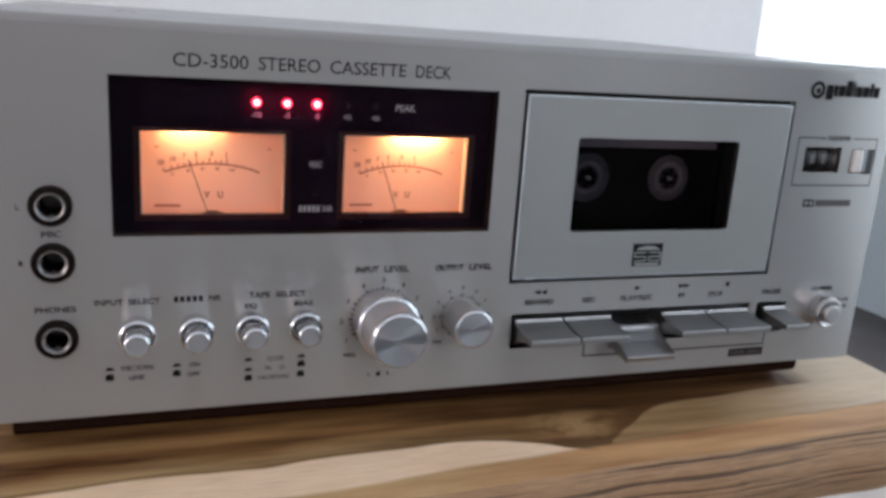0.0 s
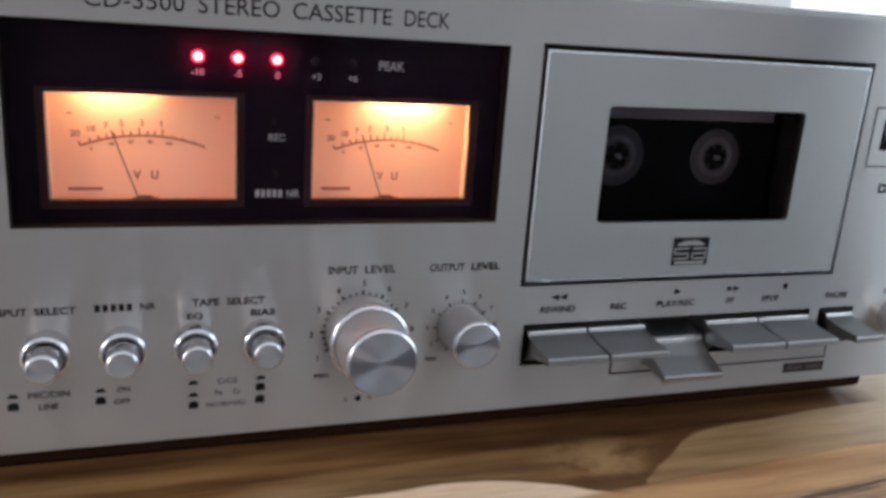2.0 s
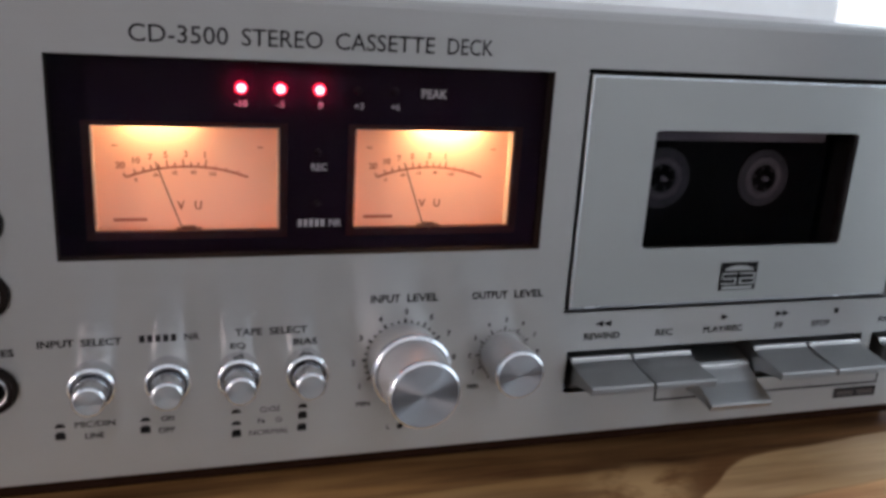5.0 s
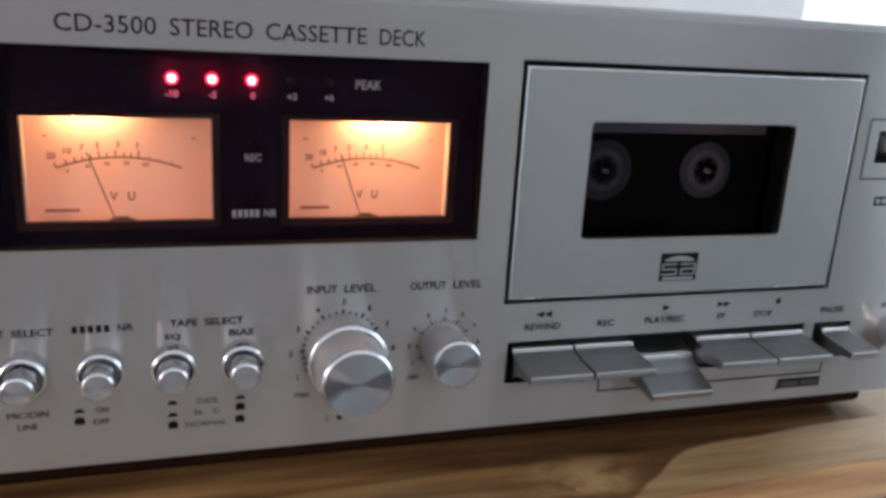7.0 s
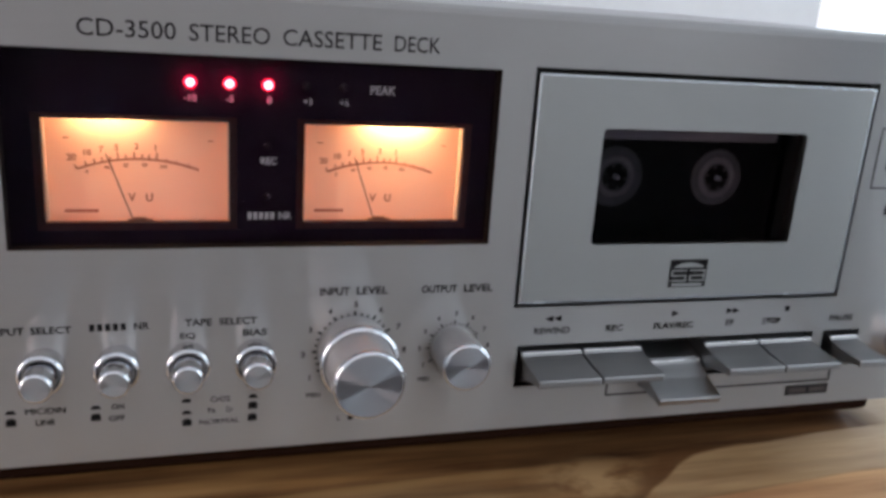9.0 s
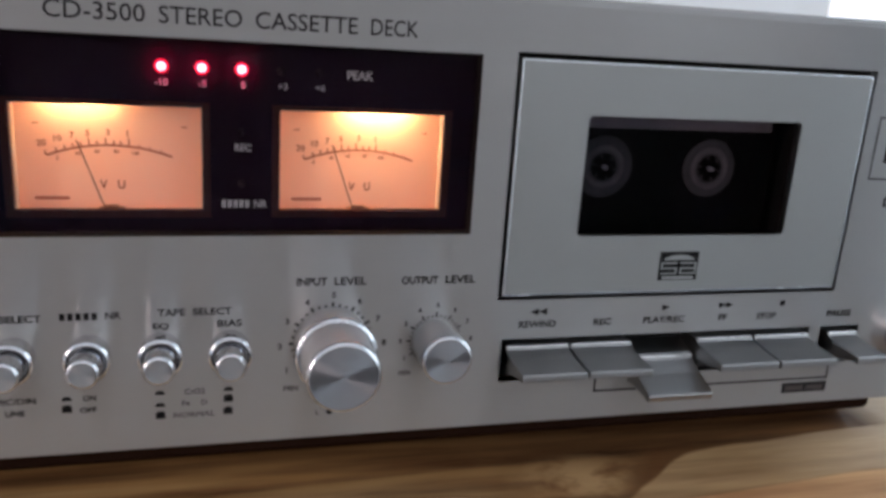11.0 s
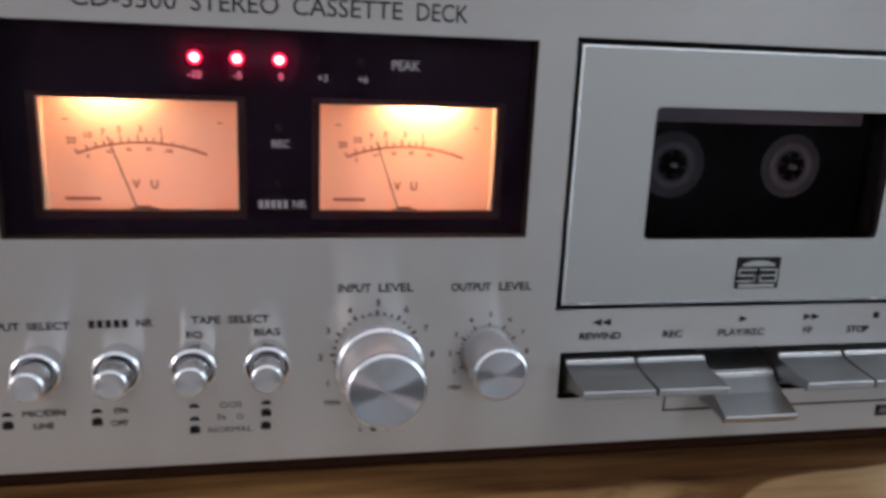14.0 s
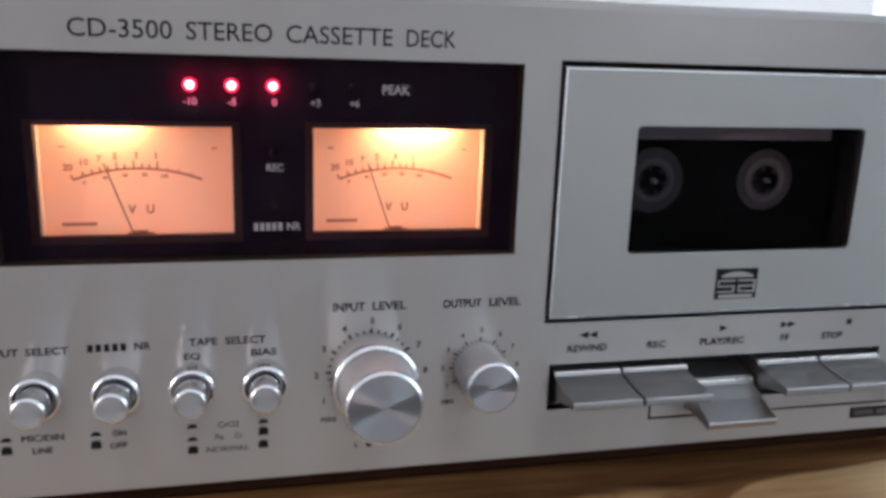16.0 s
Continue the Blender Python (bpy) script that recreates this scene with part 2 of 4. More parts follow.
def wood():
    """Planed slab with long grain along x, dark growth lines, pale sapwood lenses, a knot and window glare painted at
    the right.
    """
    m = material("slab_wood", (0.4, 0.27, 0.14), 0.42, Specular_IOR_Level=0.14)
    tree, b, link = nodes_of(m)
    co = node(tree, "TexCoord")
    sep = node(tree, "SeparateXYZ")
    link(co.outputs["Object"], sep.inputs[0])
    # place on the slab, in grid units
    gx = math_node(tree, "ADD", math_node(tree, "DIVIDE", sep.outputs[0], S), 3.87)
    gy = math_node(tree, "ADD", math_node(tree, "DIVIDE", sep.outputs[1], S), 8.0)
    wob = math_node(tree, "MULTIPLY", math_node(tree, "SUBTRACT", noise_at(tree, 14, (1, 3, 1), 3.0), 0.5), 0.16)
    gyw = math_node(tree, "ADD", gy, wob)

    def line(points, lo=-2.0, hi=12.0, base=6.0, top=9.0):
        """A smooth boundary y(x) across the slab."""
        n = node(tree, "FloatCurve")
        c = n.mapping.curves[0]
        while len(c.points) < len(points):
            c.points.new(0.5, 0.5)
        for p, (x, y) in zip(c.points, points):
            p.location = ((x - lo) / (hi - lo), (y - base) / (top - base))
        n.mapping.update()
        link(ramp(tree, gx, lo, hi, 0, 1), n.inputs["Value"])
        return ramp(tree, n.outputs[0], 0, 1, base, top)

    def above(edge, soft=0.02):
        return ramp(tree, math_node(tree, "SUBTRACT", gyw, edge), -soft, soft, 0, 1)

    top_1 = line([(-2, 7.3), (-0.7, 7.38), (0.02, 7.46), (0.8, 7.44), (1.2, 7.42), (1.7, 7.50), (2.56, 7.53), (3.1, 7.56), (3.72, 7.48), (4.19, 7.32), (4.57, 7.11), (5.0, 7.02), (12, 6.6)])
    low_1 = line([(-2, 6.6), (1.27, 6.84), (2.4, 6.92), (3.66, 7.05), (4.57, 7.11), (6.3, 7.26), (7.6, 7.36), (12, 7.6)])
    top_2 = line([(-2, 6.0), (4.7, 6.4), (4.98, 7.19), (5.24, 7.40), (5.52, 7.60), (5.86, 7.86), (6.25, 8.0), (7.1, 8.06), (8.2, 8.15), (12, 8.5)])
    lens_1 = math_node(tree, "MULTIPLY", above(low_1, 0.03), math_node(tree, "SUBTRACT", 1.0, above(top_1)))
    right = ramp(tree, gx, 4.80, 5.05, 0, 1)
    lens_2 = math_node(tree, "MULTIPLY", math_node(tree, "MULTIPLY", above(low_1, 0.03), math_node(tree, "SUBTRACT", 1.0, above(top_2))), right)
    # wood right of the deck joins the tan area that is paled for window light
    beside = ramp(tree, gx, 8.35, 8.75, 0, 1)
    lens_2 = math_node(tree, "MAXIMUM", lens_2, math_node(tree, "MULTIPLY", beside, above(low_1, 0.03)))
    # growth rings as long soft bands
    band = noise_at(tree, 10, (0.7, 9, 3), 5.0, 0.55)
    grain = noise_at(tree, 40, (1.2, 22, 30), 4.0, 0.6)
    stain = noise_at(tree, 9, (1, 3, 1), 3.0)
    tone = math_node(tree, "ADD", math_node(tree, "MULTIPLY", band, 0.7), math_node(tree, "MULTIPLY", stain, 0.3))
    heart = blend(tree, ramp(tree, tone, 0.39, 0.61, 0, 1), (0.07, 0.024, 0.009), (0.33, 0.175, 0.068))
    # redder, darker heartwood towards the knot
    deep = blend(tree, ramp(tree, tone, 0.39, 0.61, 0, 1), (0.027, 0.009, 0.004), (0.125, 0.06, 0.025))
    heart = blend(tree, ramp(tree, gx, 2.4, 4.6, 0, 0.85), heart, deep)
    sap = blend(tree, ramp(tree, stain, 0.3, 0.7, 0, 1), (0.74, 0.54, 0.37), (0.88, 0.69, 0.51))
    front = blend(tree, ramp(tree, tone, 0.36, 0.64, 0, 1), (0.29, 0.135, 0.06), (0.60, 0.35, 0.175))
    colour = blend(tree, above(low_1, 0.03), front, heart)
    # olive and pale streaks beside the seam
    streak = noise_at(tree, 7, (0.6, 12, 2), 3.0, 0.5)
    streak = math_node(tree, "MULTIPLY", ramp(tree, streak, 0.52, 0.66, 0, 0.36), ramp(tree, gx, 2.4, 4.4, 1, 0.25))
    colour = blend(tree, streak, colour, (0.50, 0.34, 0.16))
    near_seam = ramp(tree, math_node(tree, "SUBTRACT", gyw, top_1), 0.02, 0.34, 0.85, 0)
    near_seam = math_node(tree, "MULTIPLY", near_seam, ramp(tree, band, 0.36, 0.56, 0.35, 1))
    near_seam = math_node(tree, "MULTIPLY", near_seam, ramp(tree, gx, 2.6, 4.2, 1, 0.12))
    colour = blend(tree, near_seam, colour, (0.52, 0.36, 0.19))
    colour = blend(tree, lens_1, colour, sap)
    tan = blend(tree, ramp(tree, tone, 0.36, 0.64, 0, 1), (0.16, 0.085, 0.038), (0.43, 0.285, 0.15))
    # window glare put into the colour: paler towards the right end
    tan = blend(tree, ramp(tree, gx, 6.6, 9.4, 0, 0.75), tan, (0.66, 0.54, 0.40))
    colour = blend(tree, lens_2, colour, tan)
    # dark seam along the upper edge of the pale lens
    seam = math_node(tree, "ABSOLUTE", math_node(tree, "SUBTRACT", gyw, math_node(tree, "ADD", top_1, 0.02)))
    seam = math_node(tree, "MULTIPLY", ramp(tree, seam, 0.0, 0.05, 0.85, 0), ramp(tree, gx, 4.6, 4.8, 1, 0))
    colour = blend(tree, seam, colour, (0.13, 0.065, 0.025))
    # knot: a dark wedge beside a paler swirl
    dx, dy = math_node(tree, "SUBTRACT", gx, 4.78), math_node(tree, "MULTIPLY", math_node(tree, "SUBTRACT", gy, 7.66), 1.7)
    far = math_node(tree, "SQRT", math_node(tree, "ADD", math_node(tree, "MULTIPLY", dx, dx), math_node(tree, "MULTIPLY", dy, dy)))
    near = ramp(tree, far, 0.20, 0.80, 0.85, 0)
    blotch = noise_at(tree, 34, (1, 1.6, 1), 4.0, 0.62)
    colour = blend(tree, near, colour, blend(tree, ramp(tree, blotch, 0.42, 0.58, 0, 1), (0.15, 0.068, 0.027), (0.42, 0.265, 0.13)))
    wedge = math_node(tree, "MULTIPLY", above(top_2, 0.03), ramp(tree, math_node(tree, "SUBTRACT", gyw, 8.02), -0.06, 0.06, 1, 0))
    slant = math_node(tree, "SUBTRACT", gx, math_node(tree, "ADD", 5.03, math_node(tree, "MULTIPLY", math_node(tree, "SUBTRACT", gyw, 7.2), 0.72)))
    slant = math_node(tree, "ADD", slant, math_node(tree, "MULTIPLY", math_node(tree, "SUBTRACT", blotch, 0.5), 0.5))
    wedge = math_node(tree, "MULTIPLY", wedge, math_node(tree, "MULTIPLY", ramp(tree, slant, -0.12, 0.08, 0, 0.92), ramp(tree, gx, 5.8, 6.4, 1, 0.5)))
    wedge = math_node(tree, "MULTIPLY", wedge, ramp(tree, gyw, 7.14, 7.30, 0, 1))
    colour = blend(tree, wedge, colour, (0.10, 0.042, 0.016))
    colour = blend(tree, ramp(tree, grain, 0.40, 0.70, 0.0, 0.28), colour, (0.25, 0.14, 0.06))
    link(colour, b.inputs["Base Color"])
    link(ramp(tree, grain, 0.3, 0.7, 0.34, 0.52), b.inputs["Roughness"])
    bumped(tree, b, grain, 0.15, 0.0003)
    return m


def bark():
    """The slab's sawn front edge: dark cracks and fibres along x."""
    m = material("slab_edge", (0.3, 0.2, 0.12), 0.65)
    tree, b, link = nodes_of(m)
    crack = noise_at(tree, 20, (0.12, 4, 26), 4.0, 0.5)
    fibre = noise_at(tree, 60, (1, 14, 30), 4.0, 0.6)
    wide = noise_at(tree, 12, (0.5, 2, 3), 3.0)
    base = blend(tree, ramp(tree, fibre, 0.3, 0.7, 0, 1), (0.22, 0.12, 0.06), (0.40, 0.245, 0.135))
    base = blend(tree, ramp(tree, wide, 0.45, 0.65, 0, 0.5), base, (0.38, 0.25, 0.145))
    base = blend(tree, ramp(tree, crack, 0.39, 0.44, 0.9, 0), base, (0.06, 0.028, 0.013))
    link(base, b.inputs["Base Color"])
    bumped(tree, b, crack, 0.6, 0.002)
    return m


WOOD, BARK = wood(), bark()


# ---- building blocks, in grid units ----
def thing(name, base, label, category, group="", kind=""):
    ob = new(name)
    ob.location = spot(*base)
    ob.empty_display_size = 0.02
    return tagged(ob, label, category, group, kind)


def root_place(ob):
    while ob.parent:
        ob = ob.parent
    return ob.location.copy()


def finish(ob, mats, smooth):
    for m in mats if isinstance(mats, (list, tuple)) else (mats,):
        ob.data.materials.append(m)
    if smooth is not None:
        ob.data.polygons.foreach_set("use_smooth", [True] * len(ob.data.polygons))
        ob.data.set_sharp_from_angle(angle=radians(smooth))


def part(name, bm, mats, parent, label="", smooth=None):
    bm.transform(Matrix.Translation(-root_place(parent)) @ GRID)
    me = bpy.data.meshes.new(name)
    bm.to_mesh(me)
    bm.free()
    ob = new(name, me)
    ob.parent = parent
    finish(ob, mats, smooth)
    return tagged(ob, label)


def solid(name, bm, mats, base, label, category, group="", kind="", smooth=None):
    """A thing, or a piece of the setting, that is one mesh."""
    place = spot(*base)
    bm.transform(Matrix.Translation(-place) @ GRID)
    me = bpy.data.meshes.new(name)
    bm.to_mesh(me)
    bm.free()
    ob = new(name, me)
    ob.location = place
    finish(ob, mats, smooth)
    return tagged(ob, label, category, group, kind)


def box(bm, x0, x1, y0, y1, z0, z1, bevel=0.0, segments=2, mat=0):
    m = Matrix.Translation(((x0 + x1) / 2, (y0 + y1) / 2, (z0 + z1) / 2)) @ Matrix.Diagonal((x1 - x0, y1 - y0, z1 - z0, 1))
    vs = bmesh.ops.create_cube(bm, size=1, matrix=m)["verts"]
    faces = {f for v in vs for f in v.link_faces}
    for f in faces:
        f.material_index = mat
    if bevel:
        edges = {e for v in vs for e in v.link_edges}
        bmesh.ops.bevel(bm, geom=list(edges), offset=bevel, segments=segments, affect="EDGES", profile=0.5)
    return bm


def boxed(*args, **more):
    return box(bmesh.new(), *args, **more)


def lathe(bm, cx, cz, profile, seg=48, mat=0):
    """Turns rows of (radius, y) about the line x = cx, z = cz."""
    rings = []
    for r, y in profile:
        if r < 1e-5:
            rings.append([bm.verts.new((cx, y, cz))])
        else:
            rings.append([bm.verts.new((cx + r * math.cos(2 * math.pi * i / seg), y, cz + r * math.sin(2 * math.pi * i / seg))) for i in range(seg)])
    for a, b in zip(rings, rings[1:]):
        for i in range(seg):
            j = (i + 1) % seg
            quad = [a[i % len(a)], a[j % len(a)], b[j % len(b)], b[i % len(b)]]
            quad = [v for k, v in enumerate(quad) if v not in quad[:k]]
            if len(quad) > 2:
                bm.faces.new(quad).material_index = mat
    bmesh.ops.recalc_face_normals(bm, faces=bm.faces)
    return bm


def plate(bm, x0, x1, z0, z1, y0, y1, holes):
    """An upright plate from y0 (front) to y1 with rectangular holes (x0, x1, z0, z1)."""
    xs = sorted({x0, x1, *(v for h in holes for v in h[:2])})
    zs = sorted({z0, z1, *(v for h in holes for v in h[2:])})
    verts = {}

    def v(i, j, y):
        key = (i, j, y)
        if key not in verts:
            verts[key] = bm.verts.new((xs[i], y, zs[j]))
        return verts[key]

    def full(i, j):
        if not (0 <= i < len(xs) - 1 and 0 <= j < len(zs) - 1):
            return False
        x, z = (xs[i] + xs[i + 1]) / 2, (zs[j] + zs[j + 1]) / 2
        return not any(h[0] < x < h[1] and h[2] < z < h[3] for h in holes)

    for i in range(len(xs) - 1):
        for j in range(len(zs) - 1):
            if not full(i, j):
                continue
            bm.faces.new((v(i, j, y0), v(i + 1, j, y0), v(i + 1, j + 1, y0), v(i, j + 1, y0)))
            bm.faces.new((v(i, j, y1), v(i, j + 1, y1), v(i + 1, j + 1, y1), v(i + 1, j, y1)))
            for di, dj, a, b in ((-1, 0, (0, 1), (0, 0)), (1, 0, (1, 0), (1, 1)), (0, -1, (0, 0), (1, 0)), (0, 1, (1, 1), (0, 1))):
                if not full(i + di, j + dj):
                    p, q = (i + a[0], j + a[1]), (i + b[0], j + b[1])
                    bm.faces.new((v(*p, y0), v(*p, y1), v(*q, y1), v(*q, y0)))
    bmesh.ops.recalc_face_normals(bm, faces=bm.faces)
    return bm


def prism(bm, outline, x0, x1, mat=0):
    """Extrudes an outline of (y, z) from x0 to x1."""
    a = [bm.verts.new((x0, y, z)) for y, z in outline]
    b = [bm.verts.new((x1, y, z)) for y, z in outline]
    n = len(outline)
    faces = [bm.faces.new(a), bm.faces.new(b[::-1])]
    faces += [bm.faces.new((a[i], b[i], b[(i + 1) % n], a[(i + 1) % n])) for i in range(n)]
    for f in faces:
        f.material_index = mat
    bmesh.ops.recalc_face_normals(bm, faces=bm.faces)
    return bm


def flat(bm, outline, y):
    """A thin printed shape, outline of (x, z), on the plane y."""
    a = [bm.verts.new((x, y, z)) for x, z in outline]
    f = bm.faces.new(a)
    f.normal_update()
    if f.normal.y > 0:
        f.normal_flip()
    return bm


def rect(bm, x0, x1, z0, z1, y):
    return flat(bm, [(x0, z0), (x1, z0), (x1, z1), (x0, z1)], y)


def letters(text, x0, x1, z0, z1, y, weight=0.026):
    """A word as flat letters that fill the given rectangle."""
    curve = bpy.data.curves.new("letters", "FONT")
    curve.body = text
    curve.resolution_u = 3
    curve.offset = 0.0 if "M" in text else weight
    ob = new("letters", curve)
    bpy.context.view_layer.update()
    me = bpy.data.meshes.new_from_object(ob.evaluated_get(bpy.context.evaluated_depsgraph_get()))
    bpy.data.objects.remove(ob)
    bpy.data.curves.remove(curve)
    bm = bmesh.new()
    bm.from_mesh(me)
    bpy.data.meshes.remove(me)
    if "M" in text:   # heavier strokes from two shifted copies
        twin = bmesh.ops.duplicate(bm, geom=bm.verts[:] + bm.edges[:] + bm.faces[:])["geom"]
        bmesh.ops.translate(bm, vec=(weight * 1.6, weight * 0.6, 0), verts=[v for v in twin if isinstance(v, bmesh.types.BMVert)])
    xs, ys = [v.co.x for v in bm.verts], [v.co.y for v in bm.verts]
    lx, hx, ly, hy = min(xs), max(xs), min(ys), max(ys)
    if x1 is None:   # natural width about the centre x0
        half = (hx - lx) / max(hy - ly, 0.3) * (z1 - z0) / 2
        x0, x1 = x0 - half, x0 + half
    for v in bm.verts:
        v.co = (x0 + (v.co.x - lx) / (hx - lx) * (x1 - x0), y, z0 + (v.co.y - ly) / (hy - ly) * (z1 - z0))
    return bm


def arc(bm, cx, cz, r0, r1, a0, a1, y, n=24):
    """A flat curved band between two radii, angles in degrees from up, clockwise."""
    rows = []
    for i in range(n + 1):
        a = radians(a0 + (a1 - a0) * i / n)
        rows.append([bm.verts.new((cx + r * math.sin(a), y, cz + r * math.cos(a))) for r in (r0, r1)])
    for p, q in zip(rows, rows[1:]):
        f = bm.faces.new((p[0], q[0], q[1], p[1]))
        f.normal_update()
        if f.normal.y > 0:
            f.normal_flip()
    return bm


def tick(bm, cx, cz, r0, r1, a, width, y):
    a = radians(a)
    d, s = Vector((math.sin(a), math.cos(a))), Vector((math.cos(a), -math.sin(a))) * width / 2
    c = Vector((cx, cz))
    return flat(bm, [tuple(c + d * r0 - s), tuple(c + d * r0 + s), tuple(c + d * r1 + s), tuple(c + d * r1 - s)], y)


# ---- setting ----
def slab_box(name, x0, x1, y0, y1, z0, z1, mat, label, category):
    return solid(name, boxed(x0, x1, y0, y1, z0, z1), mat, ((x0 + x1) / 2, (y0 + y1) / 2, z0), label, category, kind="structure")


FZ, CZ = -2.8 - TABLE / S, 38.0
slab_box("floor", -40, 62, -50, 90, FZ - 2, FZ, FLOOR, "brown wooden-toned floor of the room", "floor")
slab_box("ceiling", -40, 62, -50, 90, CZ, CZ + 2, CEILING, "white painted ceiling", "ceiling")
slab_box("wall_back", -40, 16.6, 20.15, 23, FZ, CZ, WALL, "pale blue-white painted wall behind the cassette deck", "wall")
slab_box("wall_far", -40, 62, 90, 92, FZ, CZ, WALL, "pale painted far wall", "wall")


def holed_wall(name, x0, x1, z0, z1, hole, turn, label):
    bm = plate(bmesh.new(), x0, x1, z0, z1, 0, 3, [hole])
    bm.transform(turn)
    return solid(name, bm, WALL, (0, 0, 0), label, "wall", kind="structure")


# right-hand wall x = 62, window from y = -43 to 89; front wall y = -50 behind the camera
holed_wall("wall_right", -50, 90, FZ, CZ, (-43, 89, -6, 30), Matrix.Translation((62, 0, 0)) @ Matrix(((0, 1, 0, 0), (1, 0, 0, 0), (0, 0, 1, 0), (0, 0, 0, 1))), "pale wall with a large bright window")
# unseen left wall; its opening is added for the side lamp
holed_wall("wall_left", -50, 90, FZ, CZ, (-16, -10, 0, 12), Matrix.Translation((-43, 0, 0)) @ Matrix(((0, 1, 0, 0), (1, 0, 0, 0), (0, 0, 1, 0), (0, 0, 0, 1))), "unseen pale side wall with a narrow opening added for side light")
# unseen front wall; its opening is added for the upward lamp
holed_wall("wall_front", -42, 65, FZ, CZ, (-37, 59, -2, 30), Matrix.Translation((0, -53, 0)), "unseen pale wall with an added window opening")
def skylight(name, x0, x1, y0, y1, z0, z1, glow, label):
    """The bright sky outside a window."""
    return solid(name, boxed(x0, x1, y0, y1, z0, z1), glow, ((x0 + x1) / 2, (y0 + y1) / 2, z0), label, "sky", kind="structure")


skylight("backdrop", 68, 68.5, -56, 125, -25, 45, SKY_GLOW, "overexposed white daylight outside the window")
# glow behind the added opening on the left
skylight("backdrop", -50.5, -50, -45, 20, -25, 45, SKY_GLOW, "overexposed white daylight outside the window")
# weak glow added behind the front opening
skylight("backdrop", -60, 80, -58.5, -58, -25, 45, DIM_GLOW, "dim glow outside the added front opening")

# ---- sideboard and slab ----
def sideboard():
    t = thing("sideboard", (4.5, 11, FZ), "white lacquered sideboard under a thick wooden slab", "sideboard")
    part("body", boxed(-6.0, 9.55, 7.6, 15.6, FZ + 1.2, -3.65), CABINET, t)
    part("plinth", boxed(-5.6, 9.1, 8.4, 15.4, FZ, FZ + 1.19), CABINET, t)
    for x0, x1 in ((-5.95, -2.2), (-2.1, 1.65), (1.75, 5.5), (5.6, 9.5)):
        door = part("door", boxed(x0, x1, 7.20, 7.59, FZ + 1.3, -3.68, bevel=0.05), CABINET, t)
        part("handle", boxed(x1 - 0.45, x1 - 0.30, 7.02, 7.20, -7.5, -5.5, bevel=0.03), POLISHED, door)


def slab():
    bm = bmesh.new()
    n, x0, x1 = 70, -9.0, 10.05
    rows = []
    for i in range(n + 1):
        x = x0 + (x1 - x0) * i / n
        f = 6.61 + 0.048 * (x - 3.25) + 0.05 * noise.noise((x * 0.7, 0, 3)) + 0.02 * noise.noise((x * 2.5, 0, 7))
        low = f - 0.12 + 0.09 * noise.noise((x * 0.9, 5, 0))
        prof = [(15.8, -2.8), (f + 0.05, -2.8), (f + 0.015, -2.812), (f, -2.84), (low, -3.10 + 0.03 * noise.noise((x, 1, 1))), (low + 0.03, -3.50), (low + 0.1, -3.648), (15.8, -3.648)]
        rows.append([bm.verts.new((x, y, z)) for y, z in prof])
    for a, b in zip(rows, rows[1:]):
        for k in range(8):
            f = bm.faces.new((a[k], a[(k + 1) % 8], b[(k + 1) % 8], b[k]))
            f.material_index = 1 if 2 <= k <= 5 else 0
    bm.faces.new(rows[0]).material_index = 1
    bm.faces.new(rows[-1]).material_index = 1
    bmesh.ops.recalc_face_normals(bm, faces=bm.faces)
    return solid("wooden_slab", bm, [WOOD, BARK], (3.87, 8.0, -2.8), "thick planed wooden slab with dark grain and a rough live edge", "table top", smooth=40)


sideboard()
slab()

# ---- cassette deck ----
X0, X1, Z0, ZB, Z1 = -1.42, 8.99, -2.365, 1.37, 1.438
MW = (-0.178, 3.622, -0.548, 0.95)
DW = (3.918, 7.452, -1.155, 0.985)
KS = (3.99, 7.25, -1.94, -1.527)
PS = (7.375, 7.83, -1.925, -1.527)
CW = (7.715, 8.27, 0.138, 0.45)
RB = (8.44, 8.79, 0.128, 0.435)
JACKS = ((-0.695, -0.245), (-0.695, -0.781), (-0.695, -1.531))
deck = thing("cassette_deck", (3.87, 11, -2.8), "silver stereo cassette deck with glowing meters on a wooden slab", "cassette deck")

holes = [MW, DW, KS, PS, CW, RB] + [(x - 0.1, x + 0.1, z - 0.1, z + 0.1) for x, z in JACKS]
bm = plate(bmesh.new(), X0, X1, Z0, ZB, 8.0, 8.09, holes)
prism(bm, [(8.0, ZB), (8.015, ZB + 0.04), (8.06, Z1 - 0.012), (8.10, Z1), (8.30, Z1), (8.30, ZB)], X0, X1)
panel = part("front_panel", bm, PANEL, deck, "brushed aluminium front panel")
bm = prism(bmesh.new(), [(8.305, 1.375), (8.305, Z1 - 0.004), (14.52, 1.555), (14.6, 1.54), (14.6, -2.42), (9.52, -2.42), (9.52, 1.375)], X0 + 0.02, X1 - 0.04)
part("case", bm, COVER, deck, "grey painted steel case")
# pan whose colour and sloped front stand in for the shade below the panel
part("shade_pan", prism(bmesh.new(), [(8.24, -2.422), (8.24, -2.58), (8.30, -2.64), (8.62, -2.77), (14.0, -2.77), (14.0, -2.422)], -1.16, 8.40), DECK_SHADE, deck, "bottom pan coloured as the shade under the deck")
bm = plate(bmesh.new(), X0 + 0.06, X1 - 0.06, -2.42, ZB, 8.32, 9.5, holes[:6])
part("inner_frame", bm, BLACK, deck)
